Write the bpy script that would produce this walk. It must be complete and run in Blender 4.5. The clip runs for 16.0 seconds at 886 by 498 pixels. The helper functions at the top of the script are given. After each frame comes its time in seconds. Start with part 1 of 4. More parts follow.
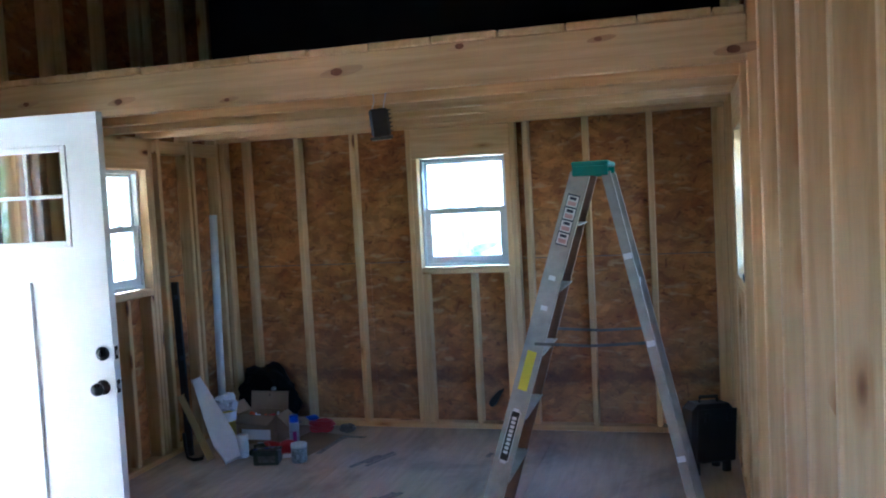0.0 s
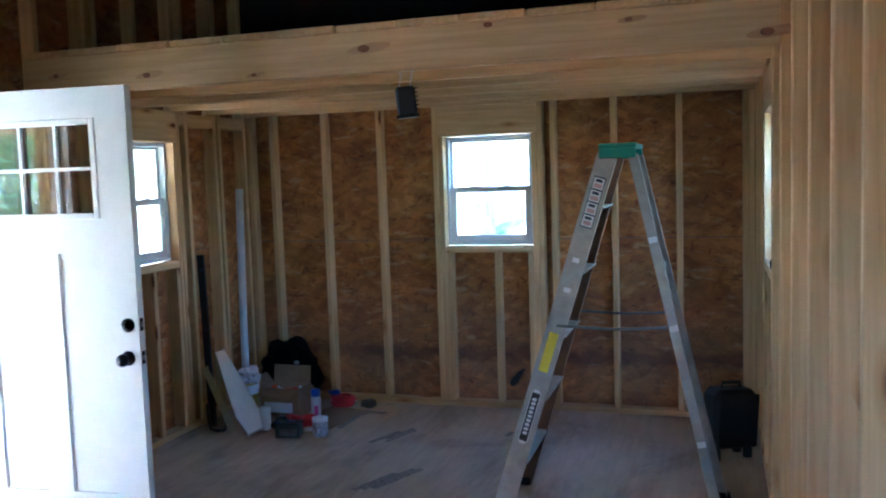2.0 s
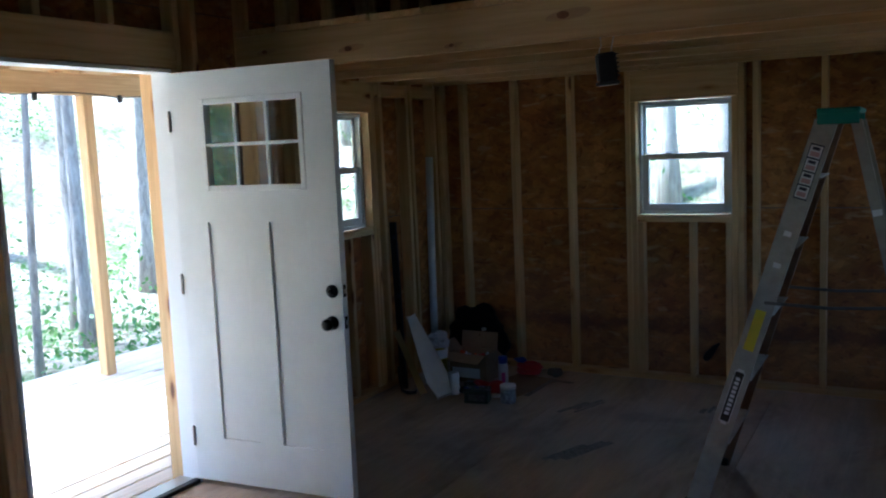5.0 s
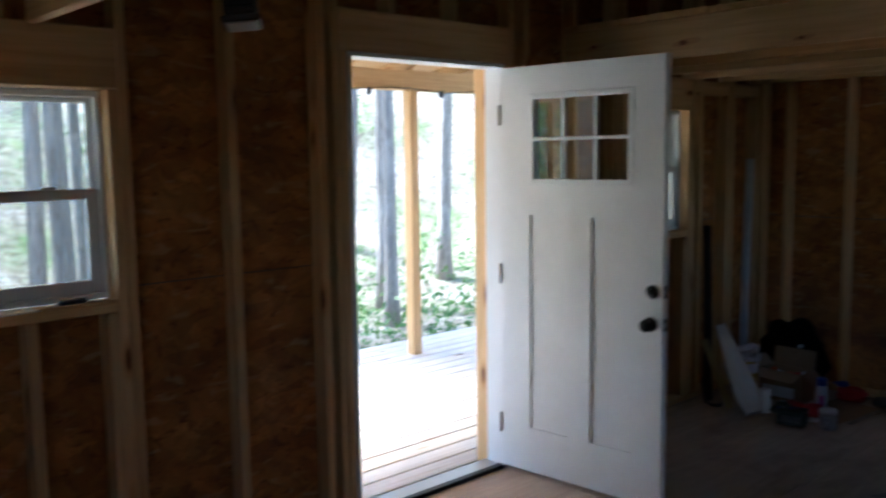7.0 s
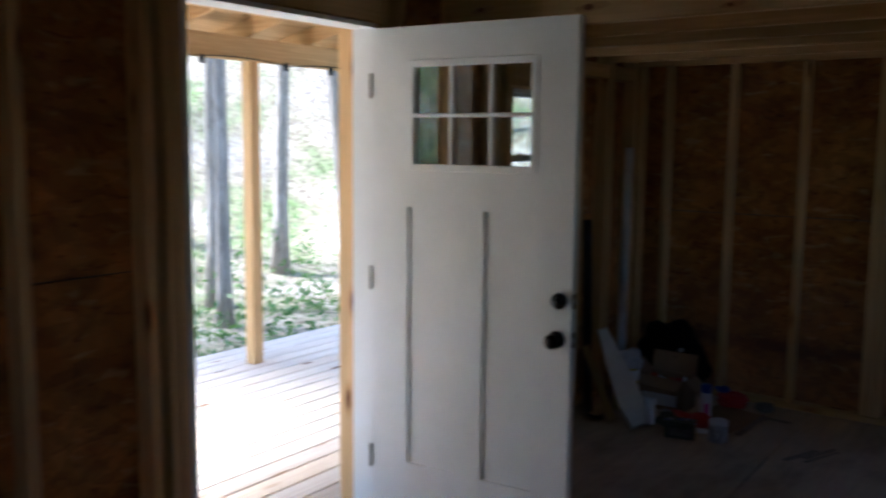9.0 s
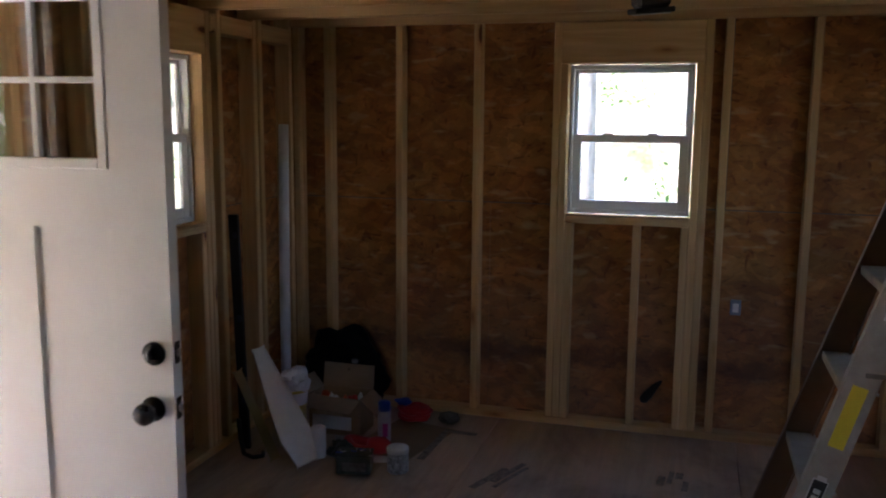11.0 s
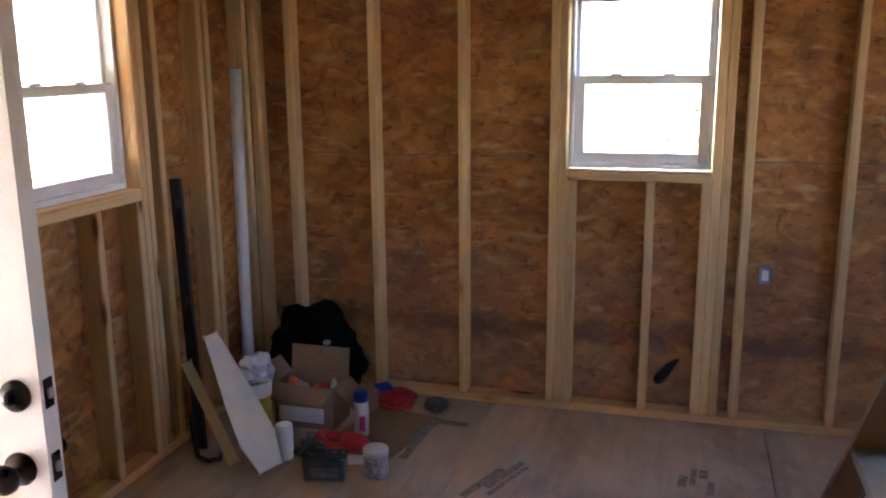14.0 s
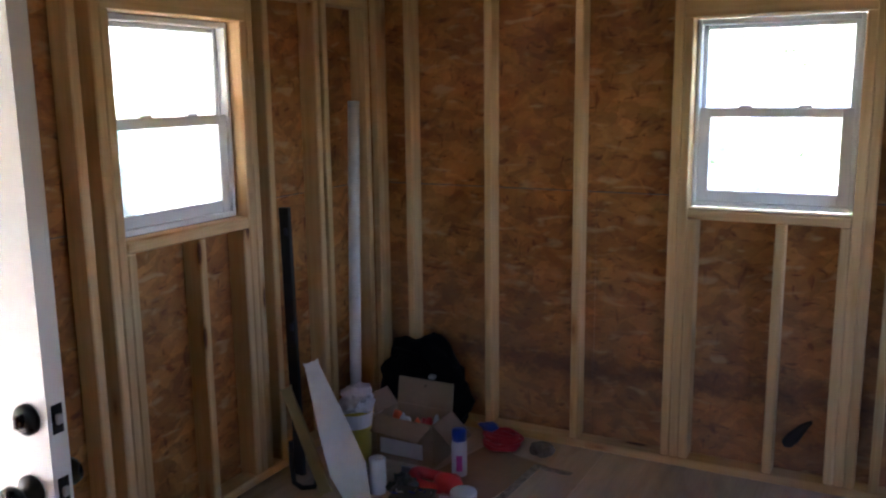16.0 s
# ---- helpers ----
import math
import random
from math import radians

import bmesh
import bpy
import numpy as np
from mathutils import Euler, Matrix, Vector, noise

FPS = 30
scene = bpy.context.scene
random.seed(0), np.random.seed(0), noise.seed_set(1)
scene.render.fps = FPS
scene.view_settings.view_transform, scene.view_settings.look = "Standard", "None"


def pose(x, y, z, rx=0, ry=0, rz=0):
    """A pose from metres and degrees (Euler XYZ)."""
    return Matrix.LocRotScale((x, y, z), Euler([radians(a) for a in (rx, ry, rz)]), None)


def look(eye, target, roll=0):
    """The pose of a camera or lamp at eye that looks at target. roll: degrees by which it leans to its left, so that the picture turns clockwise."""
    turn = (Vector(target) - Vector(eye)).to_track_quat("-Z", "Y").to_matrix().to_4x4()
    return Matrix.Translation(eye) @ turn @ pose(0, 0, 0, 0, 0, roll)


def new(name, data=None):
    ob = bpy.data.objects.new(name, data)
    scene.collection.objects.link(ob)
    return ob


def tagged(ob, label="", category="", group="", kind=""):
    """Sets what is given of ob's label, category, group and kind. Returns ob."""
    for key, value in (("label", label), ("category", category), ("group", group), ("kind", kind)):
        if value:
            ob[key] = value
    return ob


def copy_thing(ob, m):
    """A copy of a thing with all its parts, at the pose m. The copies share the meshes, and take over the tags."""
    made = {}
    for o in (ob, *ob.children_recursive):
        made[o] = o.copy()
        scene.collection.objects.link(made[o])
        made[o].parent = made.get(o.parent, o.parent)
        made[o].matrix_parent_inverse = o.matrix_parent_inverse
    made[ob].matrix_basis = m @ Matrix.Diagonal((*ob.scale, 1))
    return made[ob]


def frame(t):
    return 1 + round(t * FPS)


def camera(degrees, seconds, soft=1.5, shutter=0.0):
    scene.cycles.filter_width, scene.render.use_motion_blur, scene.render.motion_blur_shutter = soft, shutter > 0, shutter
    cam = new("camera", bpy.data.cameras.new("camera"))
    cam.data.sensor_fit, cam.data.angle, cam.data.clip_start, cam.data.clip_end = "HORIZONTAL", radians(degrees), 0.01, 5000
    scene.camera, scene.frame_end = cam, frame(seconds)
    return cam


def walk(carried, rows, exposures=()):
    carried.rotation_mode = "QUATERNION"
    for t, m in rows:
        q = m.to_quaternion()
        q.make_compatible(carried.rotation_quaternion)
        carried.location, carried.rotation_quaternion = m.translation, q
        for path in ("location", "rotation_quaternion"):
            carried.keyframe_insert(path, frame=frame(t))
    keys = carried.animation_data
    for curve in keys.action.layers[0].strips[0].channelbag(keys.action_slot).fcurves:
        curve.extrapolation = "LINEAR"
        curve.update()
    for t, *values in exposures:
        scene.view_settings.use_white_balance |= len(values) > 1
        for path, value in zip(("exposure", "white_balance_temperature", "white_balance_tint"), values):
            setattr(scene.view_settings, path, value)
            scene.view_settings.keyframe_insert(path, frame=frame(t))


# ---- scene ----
cam = camera(54.0, 16.0, soft=2.0, shutter=0.5)
PATH = [
    (0, (0.108, 0.182, 1.616), (-0.432, 2.104, 1.498), -3.0),
    (0.5, (0.127, 0.185, 1.644), (-0.392, 2.112, 1.514), -3.4),
    (1, (0.153, 0.188, 1.644), (-0.346, 2.119, 1.5), -3.5),
    (1.5, (0.114, 0.171, 1.616), (-0.42, 2.094, 1.483), -2.6),
    (2, (0.112, 0.192, 1.63), (-0.484, 2.093, 1.46), -1.9),
    (2.5, (0.106, 0.189, 1.625), (-0.584, 2.06, 1.461), -2.0),
    (3, (0.068, 0.208, 1.621), (-0.82, 1.994, 1.478), -2.1),
    (3.5, (0.04, 0.212, 1.619), (-0.881, 1.978, 1.437), -2.0),
    (6, (-0.056, 0.175, 1.686), (-1.138, 1.839, 1.442), -2.7),
    (6.5, (-0.12, 0.17, 1.644), (-1.374, 1.715, 1.447), -2.4),
    (7, (-0.162, 0.104, 1.647), (-1.625, 1.451, 1.427), -0.8),
    (7.5, (-0.352, 0.125, 1.636), (-1.923, 1.327, 1.341), -0.6),
    (8, (-0.598, 0.172, 1.635), (-2.174, 1.36, 1.308), 0.4),
    (8.5, (-0.714, 0.308, 1.626), (-2.122, 1.683, 1.27), -0.1),
    (9, (-0.814, 0.54, 1.604), (-1.984, 2.144, 1.359), 0.6),
    (9.5, (-0.866, 0.789, 1.602), (-1.784, 2.541, 1.303), 0.8),
    (10, (-1.043, 0.962, 1.621), (-1.694, 2.84, 1.399), 0.3),
    (10.2, (-1.032, 1.07, 1.622), (-1.619, 2.963, 1.349), -0.6),
    (12.3, (-1.108, 2.016, 1.629), (-1.645, 3.915, 1.302), 0.9),
    (12.5, (-1.138, 2.055, 1.621), (-1.67, 3.95, 1.266), 0.8),
    (13, (-1.152, 2.09, 1.625), (-1.746, 3.961, 1.24), 0.2),
    (13.5, (-1.152, 2.113, 1.628), (-1.738, 3.981, 1.221), -0.1),
    (14, (-1.173, 2.134, 1.626), (-1.699, 4.014, 1.193), -0.5),
    (14.5, (-1.154, 2.159, 1.615), (-1.685, 4.041, 1.196), -0.8),
    (15, (-1.102, 2.205, 1.617), (-1.703, 4.067, 1.204), -1.8),
    (15.5, (-0.999, 2.315, 1.619), (-1.794, 4.123, 1.302), -0.5),
    (16, (-0.904, 2.363, 1.632), (-1.825, 4.1, 1.267), -0.7),
]
EXPOSURES = [
    (0.0, 5.6, 4350, 11), (2.5, 5.25, 4400, 9), (3.2, 4.2, 4450, 7), (3.7, 3.6, 4550, 7), (5.8, 3.4, 4850, 10), (6.5, 3.25, 4950, 11), (7.0, 3.15, 4950, 11), (8.0, 3.0, 5000, 12), (9.0, 2.8, 5200, 14), (9.5, 2.6, 5250, 14),
    (10.0, 2.85, 5400, 17), (10.3, 3.2, 5600, 20), (12.3, 5.0, 5900, 31), (14.0, 5.7, 6000, 32), (15.0, 5.7, 5900, 30), (16.0, 5.35, 5500, 25),
]
walk(cam, [(t, look(eye, target, roll)) for t, eye, target, roll in PATH], EXPOSURES)

# ---- world, sun ----
SUN_FROM = Vector((-0.75, -0.45, 0.9)).normalized()
world = bpy.data.worlds.new("sky")
scene.world = world
world.use_nodes = True
wn = world.node_tree.nodes
sky = wn.new("ShaderNodeTexSky")
sky.sky_type = "NISHITA"
sky.sun_disc = False
sky.sun_elevation = math.asin(SUN_FROM.z)
sky.sun_rotation = math.atan2(SUN_FROM.x, SUN_FROM.y)
wn["Background"].inputs[1].default_value = 0.15
world.node_tree.links.new(sky.outputs[0], wn["Background"].inputs[0])
sun = new("sun", bpy.data.lights.new("sun", "SUN"))
sun.data.energy, sun.data.angle, sun.data.color = 4.0, radians(14.0), (1.0, 0.95, 0.87)
sun.matrix_world = look(SUN_FROM * 40, (0, 0, 0))


# ---- materials ----
def material(name, rough=0.6, metal=0.0):
    m = bpy.data.materials.new(name)
    m.use_nodes = True
    b = m.node_tree.nodes["Principled BSDF"]
    b.inputs["Roughness"].default_value, b.inputs["Metallic"].default_value = rough, metal
    return m, m.node_tree.nodes, m.node_tree.links, b


def ramp(nodes, stops):
    r = nodes.new("ShaderNodeValToRGB")
    while len(r.color_ramp.elements) < len(stops):
        r.color_ramp.elements.new(0.5)
    for e, (p, c) in zip(r.color_ramp.elements, stops):
        e.position, e.color = p, (*c, 1)
    return r


def coords(nodes, links, scale, shift=True):
    """Object coordinates, stretched, and moved along by a random amount for each object."""
    tc, mp = nodes.new("ShaderNodeTexCoord"), nodes.new("ShaderNodeMapping")
    mp.inputs["Scale"].default_value = scale
    links.new(tc.outputs["Object"], mp.inputs["Vector"])
    if shift:
        oi, mu = nodes.new("ShaderNodeObjectInfo"), nodes.new("ShaderNodeMath")
        mu.operation = "MULTIPLY"
        mu.inputs[1].default_value = 37.0
        links.new(oi.outputs["Random"], mu.inputs[0])
        links.new(mu.outputs[0], mp.inputs["Location"])
    return mp


def noise_tex(nodes, links, vec, scale, detail=4.0, rough=0.6, distortion=0.0):
    n = nodes.new("ShaderNodeTexNoise")
    n.inputs["Scale"].default_value, n.inputs["Detail"].default_value, n.inputs["Roughness"].default_value = scale, detail, rough
    n.inputs["Distortion"].default_value = distortion
    links.new(vec.outputs[0], n.inputs["Vector"])
    return n


def mixed(nodes, links, kind, fac, a, b):
    """A colour mix; fac, a and b are sockets or values."""
    x = nodes.new("ShaderNodeMix")
    x.data_type, x.blend_type = "RGBA", kind
    for sock, v in ((x.inputs[0], fac), (x.inputs[6], a), (x.inputs[7], b)):
        if isinstance(v, bpy.types.NodeSocket):
            links.new(v, sock)
        else:
            sock.default_value = v if isinstance(v, float) else (*v, 1)
    return x.outputs[2]


def bump(nodes, links, bsdf, height, strength, dist=0.01):
    b = nodes.new("ShaderNodeBump")
    b.inputs["Strength"].default_value, b.inputs["Distance"].default_value = strength, dist
    links.new(height, b.inputs["Height"])
    links.new(b.outputs[0], bsdf.inputs["Normal"])


def wood(name, axis, dark, light, knots=True, rough=0.65, wear=0.35):
    """Sawn softwood with its grain along one axis."""
    m, n, l, b = material(name, rough)
    sc = [34.0, 34.0, 34.0]
    sc[axis] = 1.6
    grain = noise_tex(n, l, coords(n, l, sc), 1.0, 5.0, 0.6, 0.6)
    c = ramp(n, [(0.3, dark), (0.7, light)])
    l.new(grain.outputs["Fac"], c.inputs[0])
    broad = noise_tex(n, l, coords(n, l, [1.6 if a == axis else 5.0 for a in range(3)]), 1.0, 3.0)
    br = ramp(n, [(0.3, (0.86, 0.83, 0.78)), (0.7, (1.07, 1.05, 1.02))])
    l.new(broad.outputs["Fac"], br.inputs[0])
    col = mixed(n, l, "MULTIPLY", 0.8, c.outputs[0], br.outputs[0])
    oi = n.new("ShaderNodeObjectInfo")
    tone = ramp(n, [(0.0, (0.86, 0.81, 0.76)), (0.5, (1.0, 1.0, 1.0)), (1.0, (1.06, 0.98, 0.86))])
    l.new(oi.outputs["Random"], tone.inputs[0])
    col = mixed(n, l, "MULTIPLY", 1.0, col, tone.outputs[0])
    if knots:
        v = n.new("ShaderNodeTexVoronoi")
        v.inputs["Scale"].default_value = 1.0
        ks = [9.0, 9.0, 9.0]
        ks[axis] = 2.6
        l.new(coords(n, l, ks).outputs[0], v.inputs["Vector"])
        kr = ramp(n, [(0.0, (0.12, 0.05, 0.02)), (0.10, (0.26, 0.12, 0.05)), (0.15, (0.80, 0.66, 0.52)), (0.26, (1, 1, 1))])
        l.new(v.outputs["Distance"], kr.inputs[0])
        sep, pick = n.new("ShaderNodeSeparateColor"), n.new("ShaderNodeMath")
        pick.operation = "GREATER_THAN"
        pick.inputs[1].default_value = 0.62
        l.new(v.outputs["Color"], sep.inputs[0])
        l.new(sep.outputs[1], pick.inputs[0])
        col = mixed(n, l, "MULTIPLY", pick.outputs[0], col, kr.outputs[0])
        streak = noise_tex(n, l, coords(n, l, [0.7 if a == axis else 14.0 for a in range(3)]), 1.0, 3.0, 0.6, 1.2)
        sr = ramp(n, [(0.60, (1, 1, 1)), (0.72, (0.86, 0.66, 0.48))])
        l.new(streak.outputs["Fac"], sr.inputs[0])
        col = mixed(n, l, "MULTIPLY", 0.45, col, sr.outputs[0])
    l.new(col, b.inputs["Base Color"])
    bump(n, l, b, grain.outputs["Fac"], wear, 0.004)
    return m


PINE = [wood("pine_" + a, i, (0.58, 0.37, 0.17), (0.76, 0.545, 0.285)) for i, a in enumerate("xyz")]
CLEARPINE = [wood("clear_pine_" + a, i, (0.58, 0.37, 0.17), (0.76, 0.545, 0.285), False) for i, a in enumerate("xyz")]
KNOT = wood("pine_knot", 2, (0.14, 0.055, 0.025), (0.28, 0.125, 0.06), False)
HALO = wood("pine_knot_halo", 0, (0.46, 0.27, 0.13), (0.60, 0.40, 0.22), False)
DECKWOOD = [wood("deck_" + a, i, (0.68, 0.60, 0.52), (0.82, 0.76, 0.68)) for i, a in enumerate("xyz")]


def osb(name, flat, warm):
    """Strand board in the plane across the axis flat: pressed flakes, dark and pale strands, stains."""
    m, n, l, b = material(name, 0.7)
    vs = []
    for k, (a, c, turn) in enumerate(((9.0, 26.0, 0.35), (24.0, 10.0, 0.9), (8.0, 20.0, 2.6))):
        tc, mp = n.new("ShaderNodeTexCoord"), n.new("ShaderNodeMapping")
        sc = [a, a, c]
        sc[flat] = 1.0
        mp.vector_type = "TEXTURE"
        mp.inputs["Scale"].default_value = [1 / s for s in sc]
        rot = [0.0, 0.0, 0.0]
        rot[flat] = turn
        mp.inputs["Rotation"].default_value = rot
        mp.inputs["Location"].default_value = (k * 3.1, k * 1.7, k * 2.3)
        warp = noise_tex(n, l, coords(n, l, (5, 5, 5), False), 1.0, 3.0)
        add = n.new("ShaderNodeVectorMath")
        add.operation = "MULTIPLY_ADD"
        add.inputs[1].default_value = (0.16, 0.16, 0.16)
        l.new(warp.outputs["Color"], add.inputs[0])
        l.new(tc.outputs["Object"], add.inputs[2])
        l.new(add.outputs[0], mp.inputs["Vector"])
        v = n.new("ShaderNodeTexVoronoi")
        v.inputs["Scale"].default_value = 1.0
        l.new(mp.outputs[0], v.inputs["Vector"])
        s = n.new("ShaderNodeSeparateColor")
        l.new(v.outputs["Color"], s.inputs[0])
        vs.append(s.outputs[0])
    broad = noise_tex(n, l, coords(n, l, (2.2, 2.2, 3.0), False), 1.0, 6.0, 0.65, 0.15)
    c = ramp(n, [(0.3, (0.27 * warm, 0.092, 0.018)), (0.52, (0.40 * warm, 0.165, 0.036)), (0.72, (0.51 * warm, 0.25, 0.065))])
    l.new(broad.outputs["Fac"], c.inputs[0])
    col = c.outputs[0]
    for s, lo, hi in ((vs[0], 0.72, 1.16), (vs[1], 0.82, 1.1), (vs[2], 0.85, 1.1)):
        r = ramp(n, [(0.0, (lo * 0.95, lo * 0.92, lo * 0.88)), (1.0, (hi * 1.04, hi * 1.04, hi * 1.04))])
        l.new(s, r.inputs[0])
        col = mixed(n, l, "MULTIPLY", 0.8, col, r.outputs[0])
    for scale, lo, hi, tone in (((10, 10, 27), 0.25, 0.35, (0.50, 0.36, 0.27)), ((26, 26, 11), 0.25, 0.34, (0.50, 0.37, 0.28)), ((17, 17, 40), 0.26, 0.35, (0.48, 0.36, 0.28))):
        d = noise_tex(n, l, coords(n, l, scale, False), 1.0, 1.5, 0.5, 0.45)
        r = ramp(n, [(lo, tone), (hi, (1, 1, 1))])
        l.new(d.outputs["Fac"], r.inputs[0])
        col = mixed(n, l, "MULTIPLY", 0.85, col, r.outputs[0])
    pale = noise_tex(n, l, coords(n, l, (8, 8, 24), False), 1.0, 1.5, 0.5, 0.5)
    r = ramp(n, [(0.60, (0, 0, 0)), (0.74, (0.55, 0.55, 0.55))])
    l.new(pale.outputs["Fac"], r.inputs[0])
    col = mixed(n, l, "MIX", r.outputs[0], col, (0.55, 0.36, 0.17))
    if flat == 1:
        # a ragged dark tide mark low on the end wall, with pale dust about it
        tc, sx, ad = n.new("ShaderNodeTexCoord"), n.new("ShaderNodeSeparateXYZ"), n.new("ShaderNodeMath")
        l.new(tc.outputs["Object"], sx.inputs[0])
        rag = noise_tex(n, l, coords(n, l, (6, 6, 9), False), 1.0, 5.0, 0.75)
        ad.operation = "MULTIPLY_ADD"
        ad.inputs[1].default_value = 0.22
        l.new(rag.outputs["Fac"], ad.inputs[0])
        l.new(sx.outputs[2], ad.inputs[2])
        band = ramp(n, [(0.40, (1, 1, 1)), (0.455, (0.36, 0.31, 0.31)), (0.50, (0.45, 0.40, 0.40)), (0.54, (1, 1, 1))])
        l.new(ad.outputs[0], band.inputs[0])
        col = mixed(n, l, "MULTIPLY", 0.95, col, band.outputs[0])
        dust = ramp(n, [(0.2, (0.2, 0.2, 0.2)), (0.75, (0.12, 0.12, 0.12)), (1.0, (0, 0, 0))])
        l.new(ad.outputs[0], dust.inputs[0])
        col = mixed(n, l, "MIX", dust.outputs[0], col, (0.50, 0.33, 0.25))
    l.new(col, b.inputs["Base Color"])
    bump(n, l, b, vs[0], 0.25, 0.003)
    return m


OSB_X = osb("strand_board_side", 0, 1.0)
OSB_Y = osb("strand_board_end", 1, 1.0)


def painted(name, colour, rough=0.5, metal=0.0, vary=0.12, scale=6.0, relief=0.05):
    """A plain finish with faint mottling and marks."""
    m, n, l, b = material(name, rough, metal)
    f = noise_tex(n, l, coords(n, l, (scale,) * 3), 1.0, 6.0, 0.65)
    c = ramp(n, [(0.3, tuple(v * (1 - vary) for v in colour)), (0.7, tuple(min(1, v * (1 + vary * 0.6)) for v in colour))])
    l.new(f.outputs["Fac"], c.inputs[0])
    l.new(c.outputs[0], b.inputs["Base Color"])
    rr = ramp(n, [(0.3, (max(0, rough - 0.08),) * 3), (0.7, (min(1, rough + 0.08),) * 3)])
    l.new(f.outputs["Fac"], rr.inputs[0])
    l.new(rr.outputs[0], b.inputs["Roughness"])
    if relief:
        bump(n, l, b, f.outputs["Fac"], relief, 0.004)
    return m


WHITE = painted("white_door_paint", (0.80, 0.81, 0.80), 0.42, vary=0.04)
VINYL = painted("white_vinyl", (0.78, 0.79, 0.79), 0.4, vary=0.05)
BRONZE = painted("oil_rubbed_bronze", (0.012, 0.010, 0.009), 0.3, 0.6)
STEEL = painted("dull_steel", (0.45, 0.45, 0.46), 0.35, 1.0)
ALUMINIUM = painted("worn_aluminium", (0.41, 0.385, 0.35), 0.6, 0.3, vary=0.28, scale=9)
# brown that the wood reflects into the far ladder rail, as base colour
REFLECTRAIL = painted("rail_brown_reflection", (0.20, 0.115, 0.07), 0.6, 0.1, vary=0.3)
GREEN = painted("green_plastic", (0.02, 0.24, 0.19), 0.5)
BLACK = painted("black_plastic", (0.010, 0.010, 0.011), 0.55)
CLOTH = painted("black_cloth", (0.0045, 0.0045, 0.0045), 0.9, vary=0.3)
CLOTH.node_tree.nodes["Principled BSDF"].inputs["Specular IOR Level"].default_value = 0.12
YELLOW = painted("yellow_label", (0.75, 0.66, 0.03), 0.55)
LABEL = painted("white_label", (0.72, 0.72, 0.74), 0.55)
DARKPRINT = painted("dark_print", (0.03, 0.03, 0.06), 0.6)
CARD = painted("brown_cardboard", (0.30, 0.20, 0.12), 0.85, vary=0.2)
RED = painted("red_plastic", (0.50, 0.025, 0.03), 0.45)
ORANGE = painted("orange_plastic", (0.65, 0.11, 0.03), 0.45)
BLUE = painted("blue_plastic", (0.02, 0.07, 0.42), 0.4)
CANGREY = painted("pale_can_paint", (0.55, 0.56, 0.60), 0.35, 0.2)
MAGENTA = painted("magenta_print", (0.45, 0.05, 0.25), 0.5)
JARWHITE = painted("white_jar_plastic", (0.72, 0.73, 0.74), 0.4)
FOAM = painted("off_white_board", (0.70, 0.68, 0.63), 0.8, vary=0.14)
YELLOWTUB = painted("yellow_tub_plastic", (0.55, 0.45, 0.06), 0.45)
TAN = painted("tan_strap", (0.42, 0.32, 0.14), 0.7)
PIPE = painted("white_pipe_plastic", (0.62, 0.64, 0.66), 0.4, vary=0.15)
PAPER = painted("white_paper", (0.78, 0.78, 0.78), 0.8)
TINGREEN = painted("dark_green_tin", (0.06, 0.075, 0.06), 0.4, 0.3, vary=0.5, scale=30)
OUTLETGREY = painted("blue_grey_switch_box", (0.22, 0.27, 0.36), 0.5)
PRINT = painted("grey_floor_print", (0.16, 0.145, 0.13), 0.9, vary=0.6, scale=40)
JARMIX = painted("mottled_jar_contents", (0.42, 0.43, 0.45), 0.35, vary=0.75, scale=70)
REARRAIL = painted("dull_rear_rail", (0.36, 0.33, 0.285), 0.5, 0.3, vary=0.3)
FLOORPRINT = painted("worn_floor_print", (0.29, 0.25, 0.21), 0.9, vary=0.6, scale=40)
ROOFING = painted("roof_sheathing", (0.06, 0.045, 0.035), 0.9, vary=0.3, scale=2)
SIDING = painted("grey_siding", (0.11, 0.10, 0.09), 0.8, vary=0.2)
BULB = painted("frosted_lamp_glass", (0.6, 0.6, 0.58), 0.2)


def floor_material():
    m, n, l, b = material("plywood_floor", 0.7)
    g = noise_tex(n, l, coords(n, l, (22, 2.2, 8)), 1.0, 5.0, 0.6, 0.5)
    c = ramp(n, [(0.25, (0.47, 0.35, 0.25)), (0.75, (0.63, 0.485, 0.355))])
    l.new(g.outputs["Fac"], c.inputs[0])
    s = noise_tex(n, l, coords(n, l, (1.6, 0.9, 1), False), 1.0, 7.0, 0.65, 0.6)
    sr = ramp(n, [(0.34, (0.48, 0.46, 0.45)), (0.5, (0.9, 0.88, 0.86)), (0.68, (1.15, 1.13, 1.1))])
    l.new(s.outputs["Fac"], sr.inputs[0])
    l.new(mixed(n, l, "MULTIPLY", 0.85, c.outputs[0], sr.outputs[0]), b.inputs["Base Color"])
    bump(n, l, b, g.outputs["Fac"], 0.15, 0.003)
    return m


FLOOR = floor_material()


